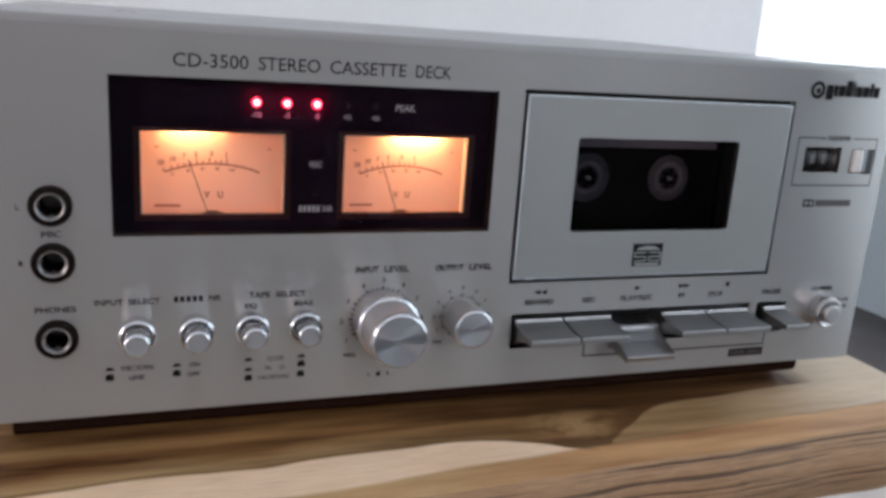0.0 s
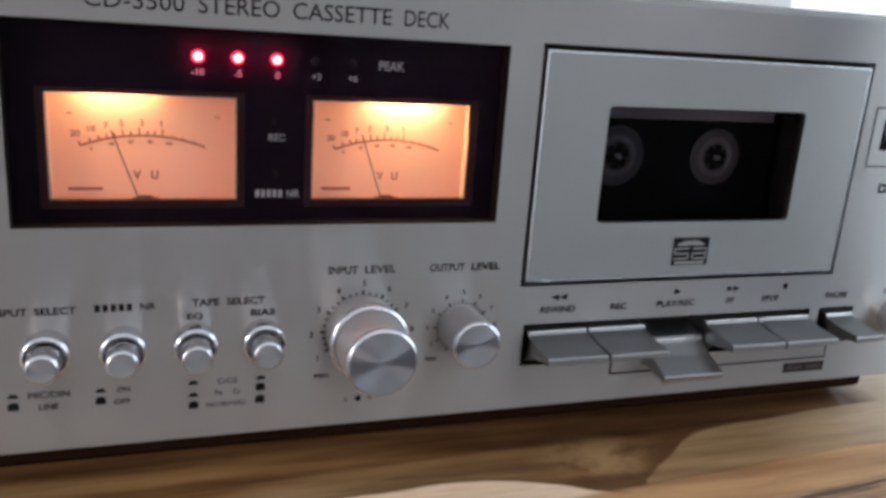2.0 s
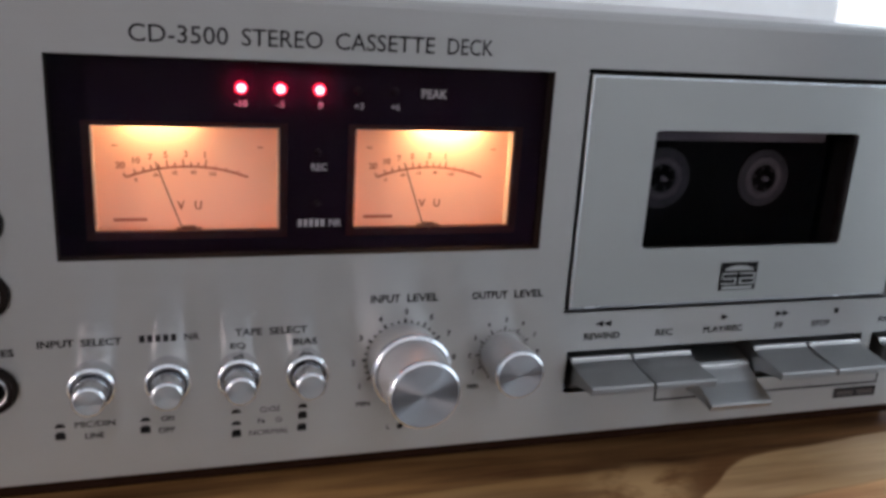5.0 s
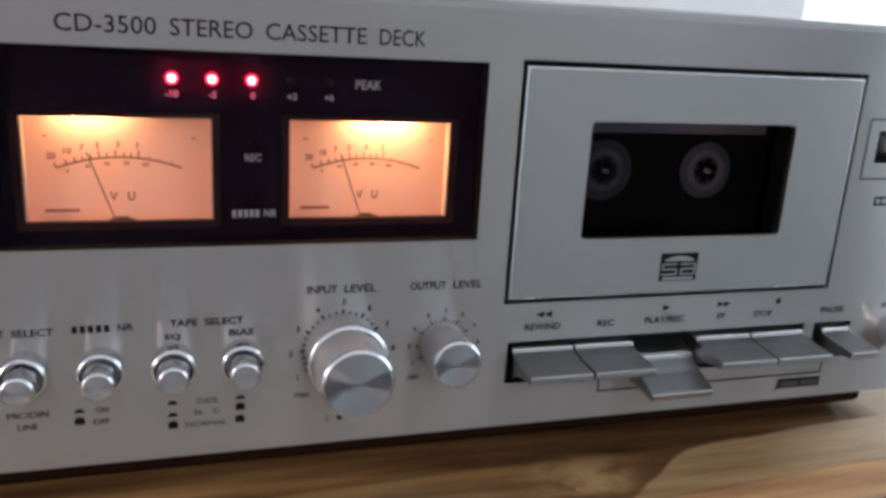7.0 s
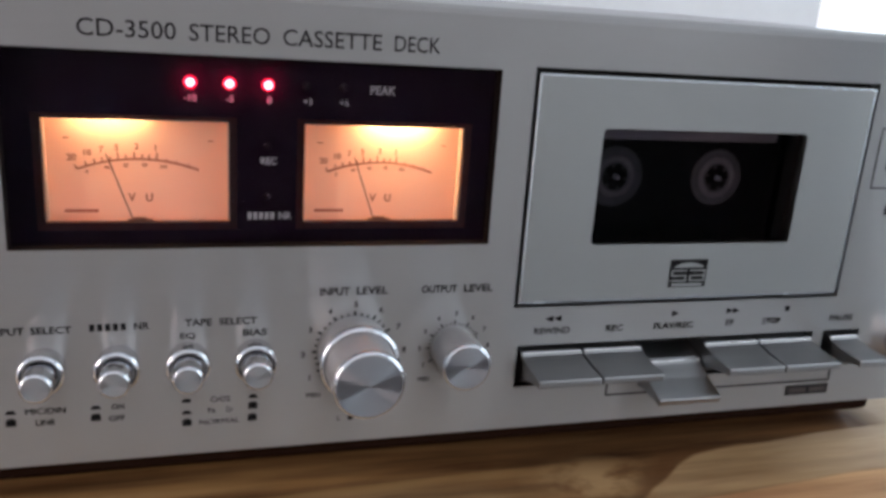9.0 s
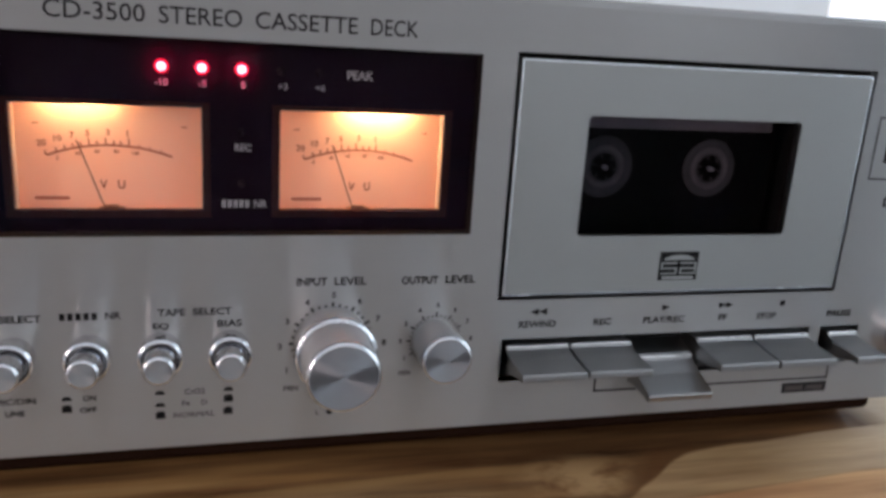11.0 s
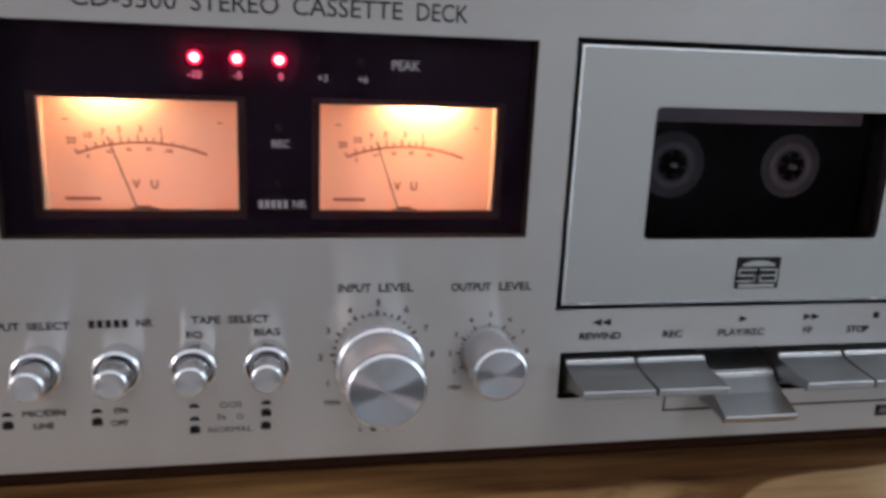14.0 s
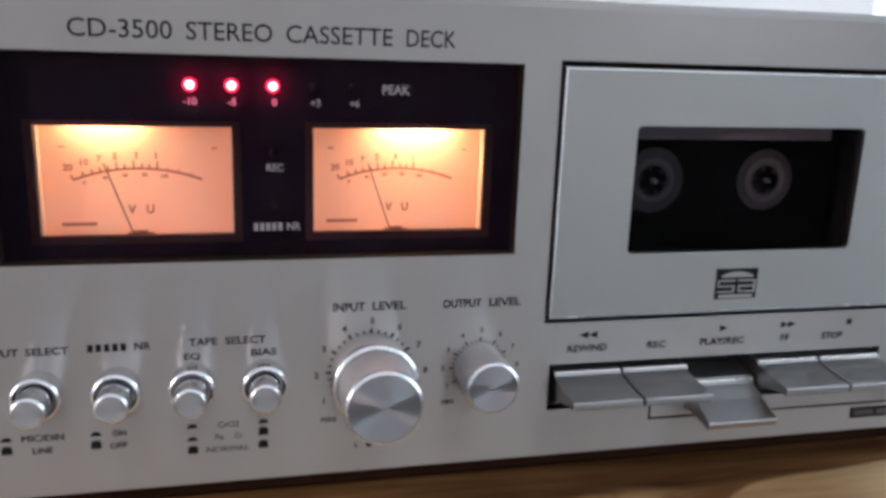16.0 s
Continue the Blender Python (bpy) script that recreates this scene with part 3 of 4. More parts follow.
for x in (-0.55, 8.05):
    for y in (9.1, 13.8):
        b2 = bmesh.new()
        lathe(b2, 0, 0, [(0, -2.8), (0.26, -2.8), (0.30, -2.79), (0.30, -2.766), (0, -2.766)], 32)
        for v in b2.verts:
            v.co = (x + v.co.x, y + v.co.z, v.co.y)
        bmesh.ops.recalc_face_normals(b2, faces=b2.faces)
        part("foot", b2, RUBBER, deck, "black rubber foot", smooth=40)

PY = 7.996   # printing on the panel


def word(text, x0, x1, z0, z1, y=PY, mat=INK, parent=None, name="lettering"):
    return part(name, letters(text, x0, x1, z0, z1, y), mat, parent or panel)


def bar(x0, x1, z0, z1, y=PY, mat=INK, parent=None, name="printed_bar"):
    return part(name, rect(bmesh.new(), x0, x1, z0, z1, y), mat, parent or panel)


# title
for text, a, b in (("CD-3500", 0.382, 1.056), ("STEREO", 1.150, 1.734), ("CASSETTE", 1.830, 2.594), ("DECK", 2.698, 3.072)):
    part("lettering", letters(text, a, b, 1.048, 1.172, PY, 0.004), INK, panel)
# maker's mark: a ring with a disc, and a bar
b2 = arc(bmesh.new(), 7.74, 1.135, 0.062, 0.105, 0, 360, PY, 32)
arc(b2, 7.75, 1.125, 0.0, 0.034, 0, 360, PY, 20)
part("maker_mark", b2, INK, panel)
for a, b, lo, hi in ((7.865, 7.972, 1.025, 1.20), (7.982, 8.042, 1.07, 1.20), (8.052, 8.152, 1.07, 1.20), (8.162, 8.262, 1.07, 1.26), (8.274, 8.306, 1.07, 1.25), (8.318, 8.415, 1.07, 1.20), (8.427, 8.525, 1.07, 1.20), (8.535, 8.588, 1.07, 1.245), (8.598, 8.69, 1.07, 1.20)):
    bar(a, b, lo, hi, name="maker_bar")

# jacks
for (jx, jz) in JACKS:
    jack = part("jack_socket", lathe(bmesh.new(), jx, jz, [(0.125, 8.0), (0.185, 7.998), (0.188, 7.95), (0.176, 7.925), (0.135, 7.922), (0.13, 7.95), (0.125, 8.0)], 48), SOOT, panel, "black threaded jack collar", smooth=40)
    part("inner_ring", lathe(bmesh.new(), jx, jz, [(0.13, 7.955), (0.128, 7.93), (0.120, 7.920), (0.112, 7.925), (0.105, 7.95), (0.103, 8.10)], 48), DULL, jack, "chrome ring", smooth=40)
    part("socket_hole", lathe(bmesh.new(), jx, jz, [(0.103, 8.00), (0.10, 8.35), (0, 8.35)], 32), HOLE, jack, smooth=40)
word("L", -0.985, -0.955, -0.285, -0.235)
word("R", -0.985, -0.94, -0.815, -0.76)
word("MIC", -0.785, -0.615, -0.545, -0.485)
word("PHONES", -0.875, -0.52, -1.275, -1.215)

# ---- meter window ----
METER_HOLES = [(0.078, 1.436, -0.372, 0.441), (2.027, 3.375, -0.372, 0.443)]
SPREAD = 0.06
meters = part("meter_window", plate(bmesh.new(), MW[0], MW[1], MW[2], MW[3], 8.14, 8.19, [(a - SPREAD, b + SPREAD, c - SPREAD, d + SPREAD * 0.5) for a, b, c, d in METER_HOLES]), ACRYLIC, deck, "glossy black meter surround")
# frames added round the openings to imitate the glow spreading from the meters
for a, b, c, d in METER_HOLES:
    part("meter_glow_frame", plate(bmesh.new(), a - SPREAD, b + SPREAD, c - SPREAD, d + SPREAD * 0.5, 8.141, 8.189, [(a, b, c, d)]), GLOW_EDGE, meters, "translucent frame added for the warm glow round the meter")
part("lining", plate(bmesh.new(), MW[0] + 0.001, MW[1] - 0.001, MW[2] + 0.001, MW[3] - 0.001, 8.003, 8.138, [(MW[0] + 0.008, MW[1] - 0.008, MW[2] + 0.008, MW[3] - 0.008)]), SOOT, meters, "black lining of the window opening")
pane = part("window_pane", plate(bmesh.new(), MW[0] + 0.010, MW[1] - 0.010, MW[2] + 0.010, MW[3] - 0.010, 8.10, 8.12, METER_HOLES), GLASS, meters, "clear acrylic pane")
pane.visible_shadow = False
MY = 8.136
LEDS = (1.15, 1.441, 1.735, 2.035, 2.33)
for i, x in enumerate(LEDS):
    if i > 2:
        part("led", lathe(bmesh.new(), x, 0.735, [(0.036, 8.1395), (0.034, 8.136), (0, 8.134)], 24), UNLIT, meters, "unlit peak lamp", smooth=60)
        continue
    led = part("led", lathe(bmesh.new(), x, 0.735, [(0.050, 8.14), (0.048, 8.128), (0.040, 8.116), (0.02, 8.110)], 24), LENS, meters, "glowing red peak lamp", smooth=60)
    part("led_tip", lathe(bmesh.new(), x, 0.735, [(0.034, 8.115), (0.024, 8.105), (0, 8.100)], 24), LIT, led, smooth=60)
for text, x in (("-10", 1.147), ("-5", 1.443), ("0", 1.745), ("+3", 2.045), ("+6", 2.338)):
    word(text, x, None, 0.590, 0.645, MY, PALE_INK, meters)
word("PEAK", 2.548, 2.760, 0.690, 0.763, MY, PALE_INK, meters)
word("REC", 1.680, 1.806, 0.104, 0.164, MY, PALE_INK, meters)
for k in range(5):
    bar(1.580 + 0.045 * k, 1.611 + 0.045 * k, -0.350, -0.288, MY, PALE_INK, meters)
word("NR", 1.828, 1.930, -0.350, -0.288, MY, PALE_INK, meters)
for z in (0.255, -0.155):
    part("indicator", lathe(bmesh.new(), 1.732, z, [(0.028, 8.14), (0.028, 8.13), (0.02, 8.122), (0, 8.12)], 20), UNLIT, meters, "unlit indicator lamp", smooth=60)


def vu_meter(ox, needle):
    """One lit meter; ox shifts it along the panel."""
    fy = 8.30
    box_bm = plate(bmesh.new(), ox - 0.09, ox + 1.55, -0.54, 0.68, 8.195, 9.45, [(ox - 0.03, ox + 1.49, -0.47, 0.64)])
    meter = part("vu_meter", box_bm, BLACK, deck, "lit level meter with a cream scale")
    part("bulb_shield", boxed(ox - 0.025, ox + 1.485, 8.20, 8.22, 0.426, 0.635), BLACK, meter)
    part("face", boxed(ox - 0.025, ox + 1.485, fy, fy + 0.012, -0.465, 0.49), PAPER, meter, "cream translucent meter face")
    y = fy - 0.004
    cx, cz, r = ox + 0.751, -1.166, 1.269
    part("scale_arc", arc(bmesh.new(), cx, cz, r - 0.008, r + 0.008, -21.0, 6, y), SCALE, meter)
    part("red_arc", arc(bmesh.new(), cx, cz, r - 0.009, r + 0.009, 6, 21.0, y), RED_SCALE, meter)
    for a in (-21.0, -17.5, -14.6, -12.0, -9.4, -6.7, -4.2, -1.4, 1.2, 3.5, 6.0):
        part("scale_tick", tick(bmesh.new(), cx, cz, r, r + (0.060 if a in (-1.4, 6.0, -6.7) else 0.038), a, 0.012, y), SCALE, meter)
    for a in (9.5, 13.0, 17.0):
        part("red_tick", tick(bmesh.new(), cx, cz, r, r + 0.025, a, 0.009, y), RED_SCALE, meter)
    for text, a in (("20", -20.9), ("10", -15.8), ("7", -11.4), ("5", -6.7), ("3", -0.5), ("1", 5.4)):
        rr = r + 0.10
        x, z = cx + rr * math.sin(radians(a)), cz + rr * math.cos(radians(a))
        part("scale_number", letters(text, x, None, z - 0.026, z + 0.026, y), SCALE, meter)
    for text, a in (("0", -18.1), ("40", -11.1), ("60", -4.5), ("80", 2.1), ("100", 8.7)):
        rr = r - 0.045
        x, z = cx + rr * math.sin(radians(a)), cz + rr * math.cos(radians(a))
        part("scale_number", letters(text, x, None, z - 0.015, z + 0.015, y), SCALE, meter)
    part("scale_letter", letters("V", ox + 0.664, ox + 0.722, -0.24, -0.17, y), SCALE, meter)
    part("scale_letter", letters("U", ox + 0.796, ox + 0.850, -0.24, -0.17, y), SCALE, meter)
    part("maker_bar", rect(bmesh.new(), ox + 0.195, ox + 0.44, -0.328, -0.302, y), RED_SCALE, meter)
    part("minus_sign", rect(bmesh.new(), ox + 0.207, ox + 0.252, 0.258, 0.268, y), SCALE, meter)
    part("plus_sign", rect(bmesh.new(), ox + 1.28, ox + 1.32, 0.252, 0.262, y), RED_SCALE, meter)
    px, pz = ox + 0.755, -0.545
    b3 = tick(bmesh.new(), px, pz, 0.16, 0.735, needle, 0.010, fy - 0.05)
    tick(b3, px, pz, 0.16, 0.735, needle, 0.010, fy - 0.045)
    part("needle", b3, NEEDLE, meter, "thin dark needle")
    b3 = bmesh.new()
    prism(b3, [(fy - 0.06, -0.46), (fy - 0.06, -0.382), (fy - 0.005, -0.382), (fy - 0.005, -0.46)], ox + 0.655, ox + 0.845)
    prism(b3, [(fy - 0.055, -0.382), (fy - 0.055, -0.366), (fy - 0.005, -0.366), (fy - 0.005, -0.382)], ox + 0.70, ox + 0.80)
    part("needle_cover", b3, NEEDLE, meter)
    # glowing side walls of the meter's clear cover
    for x0, x1, z0, z1 in ((0.078, 0.084, -0.388, 0.42), (1.430, 1.436, -0.388, 0.42)):
        part("cover_rim", boxed(ox + x0, ox + x1, 8.196, fy - 0.002, z0, z1), RIM, meter, "pale rim of the meter cover")


vu_meter(0.0, -19.0)
vu_meter(1.945, -19.0)

# ---- cassette door ----
WIN = (4.60, 6.722, -0.567, 0.49)
bm = plate(bmesh.new(), DW[0] + 0.036, DW[1] - 0.046, DW[2] + 0.042, DW[3] - 0.046, 7.985, 8.075, [WIN])
for cx, cz, sx, sz in ((WIN[0], WIN[2], 1, 1), (WIN[1], WIN[2], -1, 1), (WIN[0], WIN[3], 1, -1), (WIN[1], WIN[3], -1, -1)):
    r = 0.045
    shape = [(cx, cz)] + [(cx + sx * r * (1 - math.sin(a)), cz + sz * r * (1 - math.cos(a))) for a in (math.pi / 2 * k / 5 for k in range(6))]
    front_v, back_v = ([bm.verts.new((x, y, z)) for x, z in shape] for y in (7.986, 8.07))
    bm.faces.new(front_v)
    bm.faces.new(back_v)
    for k in range(1, 6):
        bm.faces.new((front_v[k], front_v[k + 1], back_v[k + 1], back_v[k]))
bmesh.ops.recalc_face_normals(bm, faces=bm.faces)
door = part("cassette_door", bm, DOOR, deck, "satin aluminium cassette door")
mod = door.modifiers.new("edge", "BEVEL")
mod.width, mod.segments, mod.limit_method = 0.0009, 3, "ANGLE"
bm = plate(bmesh.new(), WIN[0] - 0.08, WIN[1] + 0.08, WIN[2] - 0.08, WIN[3] + 0.08, 8.08, 8.11, [(WIN[0] + 0.002, WIN[1] - 0.002, WIN[2] + 0.002, WIN[3] - 0.002)])
part("window_liner", bm, SOOT, door)
dx0, dx1, dz0, dz1 = DW[0] + 0.036, DW[1] - 0.046, DW[2] + 0.042, DW[3] - 0.046
# thin bright frame added as the highlight round the door's edge
part("door_edge_glint", plate(bmesh.new(), dx0 + 0.004, dx1 - 0.004, dz0 + 0.004, dz1 - 0.004, 7.981, 7.99, [(dx0 + 0.015, dx1 - 0.015, dz0 + 0.015, dz1 - 0.015)]), POLISHED, door, "bright strip added for the door edge highlight")
wp = part("window_pane", boxed(WIN[0] + 0.002, WIN[1] - 0.002, 8.03, 8.05, WIN[2] + 0.002, WIN[3] - 0.002), SMOKED, door, "smoked window pane")
wp.visible_shadow = False
part("door_well", plate(bmesh.new(), DW[0] + 0.003, DW[1] - 0.003, DW[2] + 0.003, DW[3] - 0.003, 8.115, 9.3, [(4.30, 7.05, -0.95, 0.72)]), HOLE, deck)
part("well_back", boxed(4.31, 7.04, 8.74, 8.78, -0.94, 0.71), HOLE, deck)
# emblem under the window: black square frame with curled lines
ly = 7.981
b2 = rect(bmesh.new(), 5.455, 5.855, -0.995, -0.722, ly)
emblem = part("emblem", b2, INK, door, "small black square emblem")
b2 = bmesh.new()
flat(b2, [(5.50, -0.800), (5.81, -0.800), (5.81, -0.785), (5.73, -0.755), (5.655, -0.748), (5.58, -0.755), (5.50, -0.785)], ly - 0.004)
rect(b2, 5.49, 5.82, -0.985, -0.955, ly - 0.004)
for x0, x1, z0, z1 in ((5.47, 5.64, -0.838, -0.822), (5.47, 5.64, -0.888, -0.872), (5.47, 5.64, -0.938, -0.922), (5.67, 5.84, -0.838, -0.822), (5.67, 5.84, -0.888, -0.872), (5.67, 5.84, -0.938, -0.922), (5.47, 5.49, -0.888, -0.822), (5.62, 5.64, -0.938, -0.872), (5.82, 5.84, -0.888, -0.822), (5.67, 5.69, -0.938, -0.872), (5.82, 5.84, -0.938, -0.872)):
    rect(b2, x0, x1, z0, z1, ly - 0.004)
part("emblem_pattern", b2, DOOR, emblem)

# ---- keys ----
part("key_well", plate(bmesh.new(), KS[0] - 0.02, PS[1] + 0.02, KS[2] - 0.02, KS[3] + 0.02, 8.30, 8.34, []), SLOT, deck)


def key(x0, x1, drop=0.0):
    """A flat lever key; drop tips it down when pressed."""
    top = [(8.28, -1.60), (8.02, -1.585), (7.985, -1.597), (7.97, -1.625), (7.80, -1.655), (7.60, -1.668), (7.545, -1.672), (7.53, -1.680), (7.53, -1.735), (7.545, -1.745), (7.60, -1.742), (7.85, -1.80), (8.02, -1.90), (8.28, -1.90)]
    lip, shoulder = ([(y + r * math.cos(k * math.pi / 6), z + r * math.sin(k * math.pi / 6)) for k in range(12)] for y, z, r in ((7.548, -1.690, 0.016), (7.992, -1.602, 0.010)))
    if drop:
        c, s = math.cos(drop), math.sin(drop)
        top, lip, shoulder = ([(8.3 + (y - 8.3) * c - (z + 1.66) * s, -1.66 - 0.07 + (y - 8.3) * s + (z + 1.66) * c) for y, z in row] for row in (top, lip, shoulder))
    ob = part("key", prism(bmesh.new(), top, x0, x1), KEY, deck, "pressed aluminium lever key" if drop else "aluminium lever key")
    m = ob.modifiers.new("edge", "BEVEL")
    m.width, m.segments, m.limit_method, m.angle_limit = 0.0003, 2, "ANGLE", radians(25)
    # pale rods added along front edge and shoulder as the key's highlights
    part("front_glint", prism(bmesh.new(), lip, x0 + 0.006, x1 - 0.006), EDGE_GLINT, ob, "pale rod added for the glint along the front edge", smooth=50)
    part("shoulder_glint", prism(bmesh.new(), shoulder, x0 + 0.012, x1 - 0.012), EDGE_GLINT, ob, smooth=50)
    return ob


for a, b in ((4.035, 4.640), (4.662, 5.272), (5.972, 6.588), (6.612, 7.235)):
    key(a, b)
key(5.295, 5.952, drop=radians(17))
key(7.468, 7.815)
for text, a, b in (("REWIND", 4.14, 4.498), ("REC", 4.872, 5.049), ("PLAY/REC", 5.378, 5.81), ("FF", 6.18, 6.27), ("STOP", 6.605, 6.82), ("PAUSE", 7.418, 7.705)):
    word(text, a, b, -1.422, -1.357)


def arrow(x, z, way, size=0.035):
    return [(x - way * size, z - size * 0.75), (x + way * size, z), (x - way * size, z + size * 0.75)]


b2 = flat(bmesh.new(), arrow(4.278, -1.271, -1, 0.042), PY)
flat(b2, arrow(4.36, -1.271, -1, 0.042), PY)
part("key_symbol", b2, INK, panel)
part("key_symbol", flat(bmesh.new(), arrow(5.598, -1.27, 1, 0.04), PY), INK, panel)
b2 = flat(bmesh.new(), arrow(6.205, -1.265, 1, 0.04), PY)
flat(b2, arrow(6.28, -1.265, 1, 0.04), PY)
part("key_symbol", b2, INK, panel)
bar(6.847, 6.901, -1.292, -1.238, name="key_symbol")
# bracket line and badge
b2 = rect(bmesh.new(), 4.95, 7.57, -2.098, -2.080, PY)
rect(b2, 4.95, 4.968, -2.080, -1.93, PY)
rect(b2, 7.552, 7.57, -2.080, -1.90, PY)
part("bracket_line", b2, INK, panel)
badge = bar(7.05, 7.575, -2.243, -2.135, name="badge")
for a, b in ((7.085, 7.30), (7.335, 7.54)):
    bar(a, b, -2.217, -2.163, PY - 0.003, FAINT, badge, "badge_bar")

# ---- counter ----
b2 = bmesh.new()
for a, b, c, d in ((7.578, 7.592, -0.03, 0.57), (7.592, 8.80, -0.03, -0.016), (8.80, 8.814, -0.03, 0.57), (7.592, 7.985, 0.556, 0.57), (8.42, 8.80, 0.556, 0.57)):
    rect(b2, a, b, c, d, PY)
part("counter_frame", b2, INK, panel)
word("COUNTER", 8.02, 8.385, 0.535, 0.592)
counter = part("tape_counter", boxed(CW[0] - 0.05, CW[1] + 0.05, 8.33, 8.36, CW[2] - 0.08, CW[3] + 0.08), HOLE, deck, "three-wheel tape counter")
for k in range(3):
    wx = CW[0] + 0.085 + 0.175 * k
    b2 = bmesh.new()
    lathe(b2, 0, 0, [(0, 0), (0.20, 0), (0.20, 0.15), (0, 0.15)], 40)
    for v in b2.verts:
        v.co = (wx + v.co.y, 8.25 + v.co.x, 0.294 + v.co.z)
    bmesh.ops.recalc_face_normals(b2, faces=b2.faces)
    wheel = part("number_wheel", b2, BLACK, counter, "black number wheel", smooth=40)
    bar(wx + 0.055, wx + 0.095, 0.235, 0.355, 8.046, NUMERAL, wheel, "numeral_bar")
for a in (CW[0] + 0.004, CW[1] - 0.030):
    part("wheel_cheek", boxed(a, a + 0.026, 8.10, 8.325, CW[2] + 0.004, CW[3] - 0.004), DULL, counter)
button = part("reset_button", boxed(8.455, 8.60, 7.955, 8.3, 0.14, 0.425, bevel=0.025), WHITE_PLASTIC, deck, "white counter reset button")
# noise reduction symbol under the counter
b2 = rect(bmesh.new(), 7.81, 7.985, -0.297, -0.203, PY)
part("symbol_box", b2, INK, panel)
b2 = flat(bmesh.new(), [(7.835, -0.275), (7.875, -0.275), (7.892, -0.25), (7.875, -0.225), (7.835, -0.225)], PY - 0.003)
flat(b2, [(7.96, -0.275), (7.96, -0.225), (7.92, -0.225), (7.903, -0.25), (7.92, -0.275)], PY - 0.003)
part("symbol", b2, DOOR, panel)
GREY = material("grey_ink", (0.055, 0.055, 0.06), 0.6)
bar(8.005, 8.56, -0.292, -0.208, PY, GREY)

# ---- knobs and buttons ----
def numbers(cx, cz, r, names, a0, step, size):
    for k, text in enumerate(names):
        a = radians(a0 + step * k)
        x, z = cx + r * math.sin(a), cz + r * math.cos(a)
        word(text, x, None, z - size * 0.6, z + size * 0.6)


IX, IZ = 2.462, -1.475
ring = part("input_level_ring", lathe(bmesh.new(), IX, IZ, [(0, 8.0), (0.306, 8.0), (0.312, 7.80), (0.334, 7.70), (0.336, 7.67), (0.326, 7.65), (0.296, 7.648), (0.296, 7.73)], 72), KNURLED, deck, "turned aluminium outer ring knob", smooth=25)
part("ring_edge", lathe(bmesh.new(), IX, IZ, [(0.3365, 7.690), (0.338, 7.668), (0.322, 7.644), (0.306, 7.642)], 72), POLISHED, ring, smooth=60)
cap = part("input_level_knob", lathe(bmesh.new(), IX, IZ, [(0.290, 7.72), (0.290, 7.28), (0.283, 7.265)], 72), KNURLED, deck, "turned aluminium inner knob", smooth=30)
part("knob_edge", lathe(bmesh.new(), IX, IZ, [(0.2905, 7.292), (0.292, 7.272), (0.277, 7.249), (0.264, 7.247)], 72), POLISHED, cap, smooth=60)
part("knob_face", lathe(bmesh.new(), IX, IZ, [(0.274, 7.251), (0.13, 7.252), (0, 7.252)], 72), SPUN, cap, "spun aluminium face")
for k in range(31):
    part("dial_tick", tick(bmesh.new(), 2.468, -1.485, 0.314, 0.360 if k % 3 == 0 else 0.344, -150 + 10 * k, 0.020 if k % 3 == 0 else 0.015, PY), INK, panel)
numbers(2.475, -1.503, 0.44, "123456789", -120, 30, 0.045)
word("MIN", 2.07, 2.19, -1.912, -1.865)
word("MAX", 2.715, 2.865, -1.905, -1.86)
word("L", 2.345, 2.37, -2.15, -2.105)
word("R", 2.555, 2.587, -2.15, -2.105)
part("dial_dot", arc(bmesh.new(), 2.462, -2.127, 0.0, 0.028, 0, 360, PY, 16), INK, panel)
word("INPUT", 2.165, 2.415, -0.978, -0.908)
word("LEVEL", 2.475, 2.745, -0.978, -0.908)

OX, OZ = 3.365, -1.508
cap = part("output_level_knob", lathe(bmesh.new(), OX, OZ, [(0, 8.0), (0.194, 8.0), (0.198, 7.85), (0.213, 7.75), (0.214, 7.57), (0.207, 7.558)], 64), KNURLED, deck, "turned aluminium knob", smooth=30)
part("knob_edge", lathe(bmesh.new(), OX, OZ, [(0.2145, 7.588), (0.216, 7.568), (0.203, 7.547), (0.192, 7.545)], 64), POLISHED, cap, smooth=60)
part("knob_face", lathe(bmesh.new(), OX, OZ, [(0.201, 7.549), (0.1, 7.550), (0, 7.550)], 64), SPUN, cap, "spun aluminium face")
for k in range(31):
    part("dial_tick", tick(bmesh.new(), 3.372, -1.503, 0.212, 0.258 if k % 3 == 0 else 0.236, -150 + 10 * k, 0.015 if k % 3 == 0 else 0.010, PY), INK, panel)
numbers(3.378, -1.50, 0.318, "123456789", -120, 30, 0.036)
word("MIN", 3.06, 3.16, -1.822, -1.778)
word("MAX", 3.575, 3.70, -1.818, -1.774)
word("OUTPUT", 3.045, 3.365, -0.982, -0.912)
word("LEVEL", 3.43, 3.70, -0.982, -0.912)


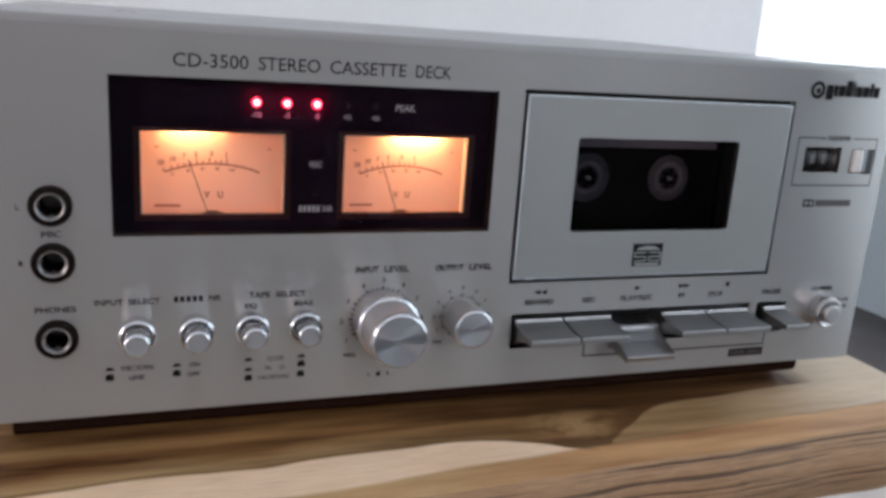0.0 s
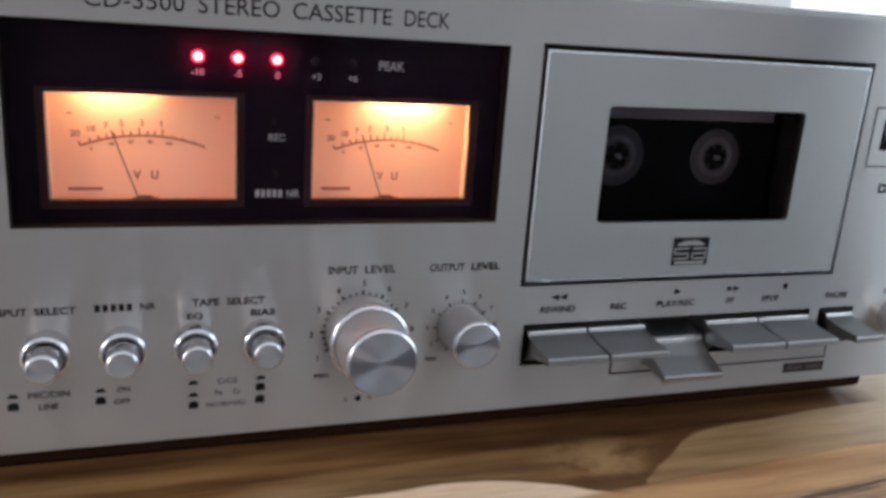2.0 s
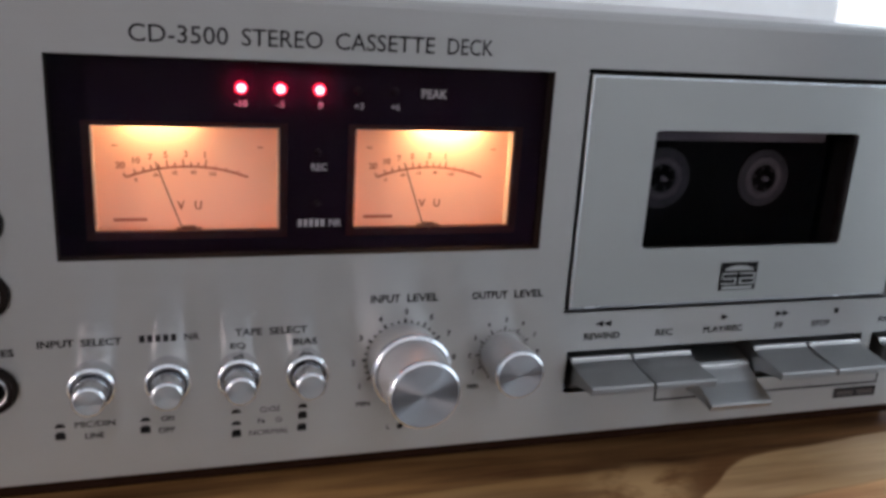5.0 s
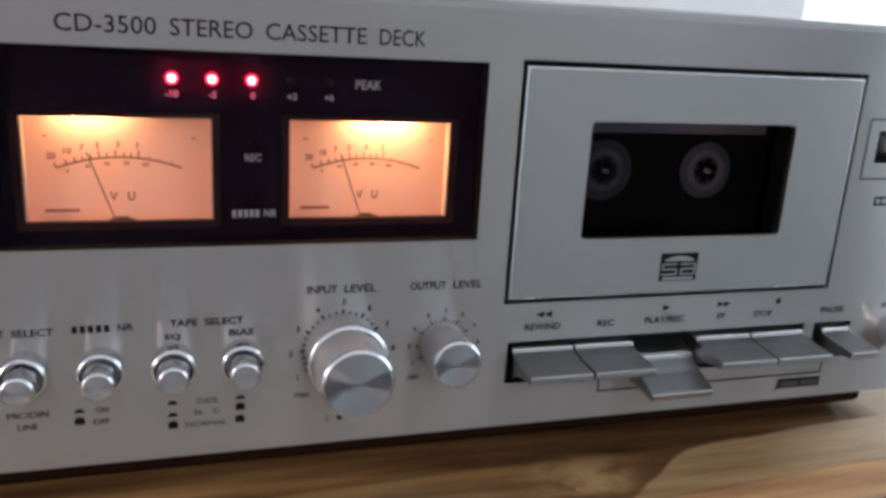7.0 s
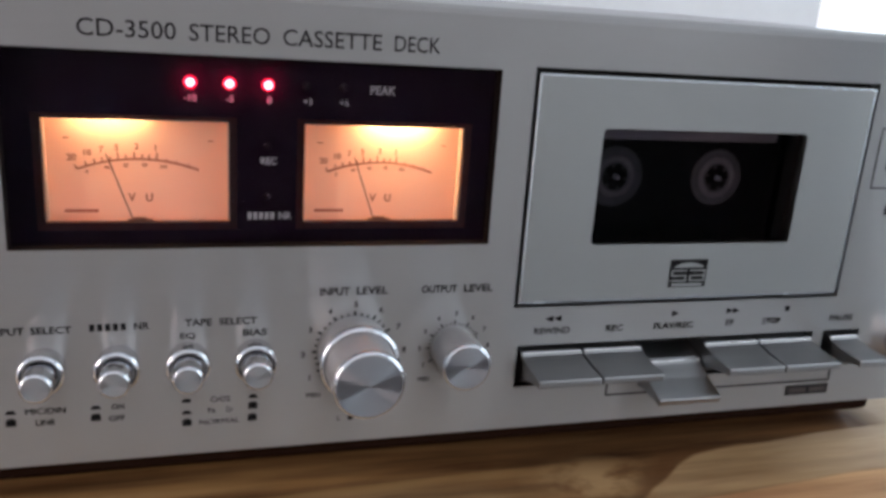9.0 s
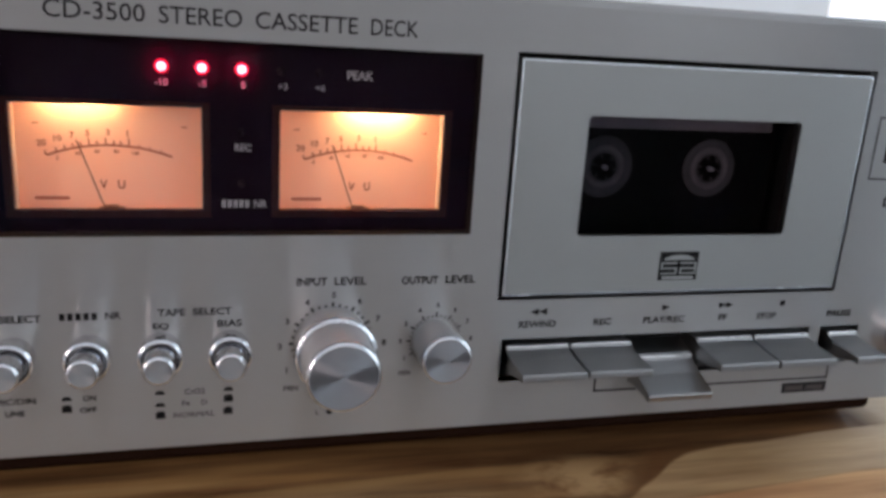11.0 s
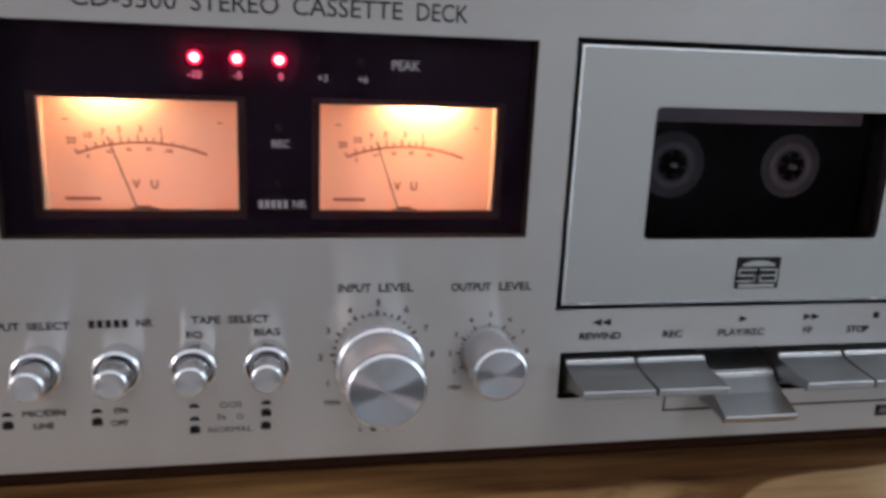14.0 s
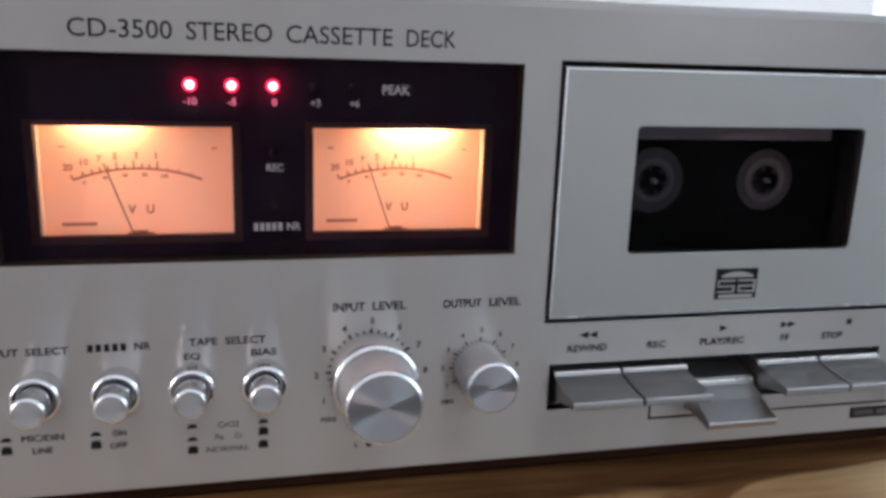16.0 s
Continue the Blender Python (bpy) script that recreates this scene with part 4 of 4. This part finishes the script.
def push_button(name, cx, cz, collar, r, front, label, side=TURNED, metal=POLISHED):
    ring = part("button_collar", lathe(bmesh.new(), cx, cz, [(collar - 0.006, 8.0), (collar + 0.002, 7.835)], 48), TURNED, deck, "turned aluminium collar", smooth=40)
    part("collar_rim", lathe(bmesh.new(), cx, cz, [(collar + 0.002, 7.835), (collar + 0.004, 7.815), (collar - 0.006, 7.803), (collar - 0.016, 7.80), (r + 0.016, 7.825), (r + 0.014, 8.0)], 48), metal, ring, "bright turned rim", smooth=40)
    part("gap", lathe(bmesh.new(), cx, cz, [(r + 0.015, 7.86), (r - 0.01, 7.86)], 48), DULL, ring)
    cap = part(name, lathe(bmesh.new(), cx, cz, [(r, 7.99), (r, front + 0.03), (r - 0.006, front + 0.012)], 48), side, deck, label, smooth=30)
    part("button_edge", lathe(bmesh.new(), cx, cz, [(r + 0.0005, front + 0.034), (r + 0.001, front + 0.016), (r - 0.012, front - 0.001), (r - 0.021, front - 0.002)], 48), metal, cap, smooth=60)
    part("button_face", lathe(bmesh.new(), cx, cz, [(r - 0.015, front + 0.001), (r * 0.5, front + 0.002), (0, front + 0.002)], 48), FACED if side is TURNED else side, cap, "spun aluminium face")


for bx in (0.018, 0.563, 1.10, 1.633):
    push_button("push_button", bx, -1.50, 0.166, 0.119, 7.59, "round aluminium push button")
push_button("power_button", 8.372, -1.655, 0.195, 0.118, 7.74, "round aluminium power button", DULL, DULL)
word("POWER", 8.20, 8.54, -1.408, -1.350)
for z, text in ((-1.565, "ON"), (-1.665, "OFF")):
    bar(8.66, 8.685, z + 0.005, z + 0.04)
    word(text, 8.715, 8.83, z, z + 0.045)

# small printing round the push buttons
word("INPUT", -0.36, -0.105, -1.225, -1.165)
word("SELECT", -0.06, 0.232, -1.225, -1.165)
for k in range(5):
    bar(0.36 + 0.058 * k, 0.40 + 0.058 * k, -1.218, -1.158)
word("NR", 0.69, 0.808, -1.216, -1.156)
word("TAPE", 1.078, 1.29, -1.205, -1.143)
word("SELECT", 1.345, 1.65, -1.205, -1.143)
word("EQ", 1.04, 1.16, -1.322, -1.262)
word("BIAS", 1.535, 1.73, -1.310, -1.250)
word("MIC/DIN", -0.14, 0.155, -1.905, -1.852)
word("LINE", -0.07, 0.07, -2.005, -1.955)
word("ON", 0.497, 0.595, -1.905, -1.855)
word("OFF", 0.472, 0.597, -2.008, -1.958)
word("CrO2", 1.27, 1.432, -1.895, -1.842, mat=GREY)
word("Fe", 1.25, 1.31, -1.995, -1.945, mat=GREY)
word("Cr", 1.395, 1.455, -1.995, -1.945, mat=GREY)
word("NORMAL", 1.18, 1.51, -2.100, -2.052, mat=GREY)


def state(x, z, high):
    """The small in and out marks: a flat cap or a full block."""
    b = rect(bmesh.new(), x - 0.038, x + 0.038, z - 0.012, z + (0.042 if high else 0.006), PY)
    rect(b, x - 0.026, x + 0.026, z + (0.042 if high else 0.006), z + (0.055 if high else 0.022), PY)
    part("state_mark", b, INK, panel)


for x, z, high in ((-0.245, -1.882, False), (-0.247, -1.985, True), (0.378, -1.882, False), (0.376, -1.985, True), (1.079, -1.872, False), (1.079, -1.980, False), (1.079, -2.088, True), (1.620, -1.868, False), (1.618, -1.968, True), (1.614, -2.080, True)):
    state(x, z, high)

# ---- cassette in the door ----
tape = thing("cassette_tape", (5.65, 8.62, -0.88), "dark cassette tape behind the smoked door window", "cassette")
HZ = -0.05
bm = boxed(4.44, 6.90, 8.57, 8.7, -0.88, 0.64, bevel=0.02)
part("shell", bm, SHELL, tape, "dark translucent cassette shell")
part("paper_label", boxed(4.50, 6.76, 8.46, 8.474, 0.33, 0.56), STRIP, tape, "grey printed label strip")
for hx, r in ((5.07, 0.292), (6.20, 0.280)):
    reel = part("reel", lathe(bmesh.new(), hx, HZ, [(0.125, 8.56), (r, 8.558), (r + 0.004, 8.569), (0.125, 8.569)], 48), REEL, tape, "pale tape reel", smooth=30)
    part("hub_ring", lathe(bmesh.new(), hx, HZ, [(0.150, 8.557), (0.158, 8.552), (0.196, 8.552), (0.204, 8.557)], 48), HUB, reel, "paler hub ring", smooth=30)
    b2 = bmesh.new()
    for k in range(6):
        a = math.pi / 3 * k + 0.2
        m = Matrix.Translation((hx, 8.556, HZ)) @ Matrix.Rotation(a, 4, "Y") @ Matrix.Translation((0.108, 0, 0)) @ Matrix.Diagonal((0.03, 0.012, 0.018, 1))
        bmesh.ops.create_cube(b2, size=1, matrix=m)
    part("hub_teeth", b2, REEL, reel)
    part("hub_hole", lathe(bmesh.new(), hx, HZ, [(0.128, 8.5575), (0, 8.5575)], 40), HOLE, reel)
    part("spindle", lathe(bmesh.new(), hx, HZ, [(0.024, 8.557), (0.022, 8.51), (0.015, 8.49), (0, 8.488)], 24), DULL, reel, "metal drive spindle", smooth=50)
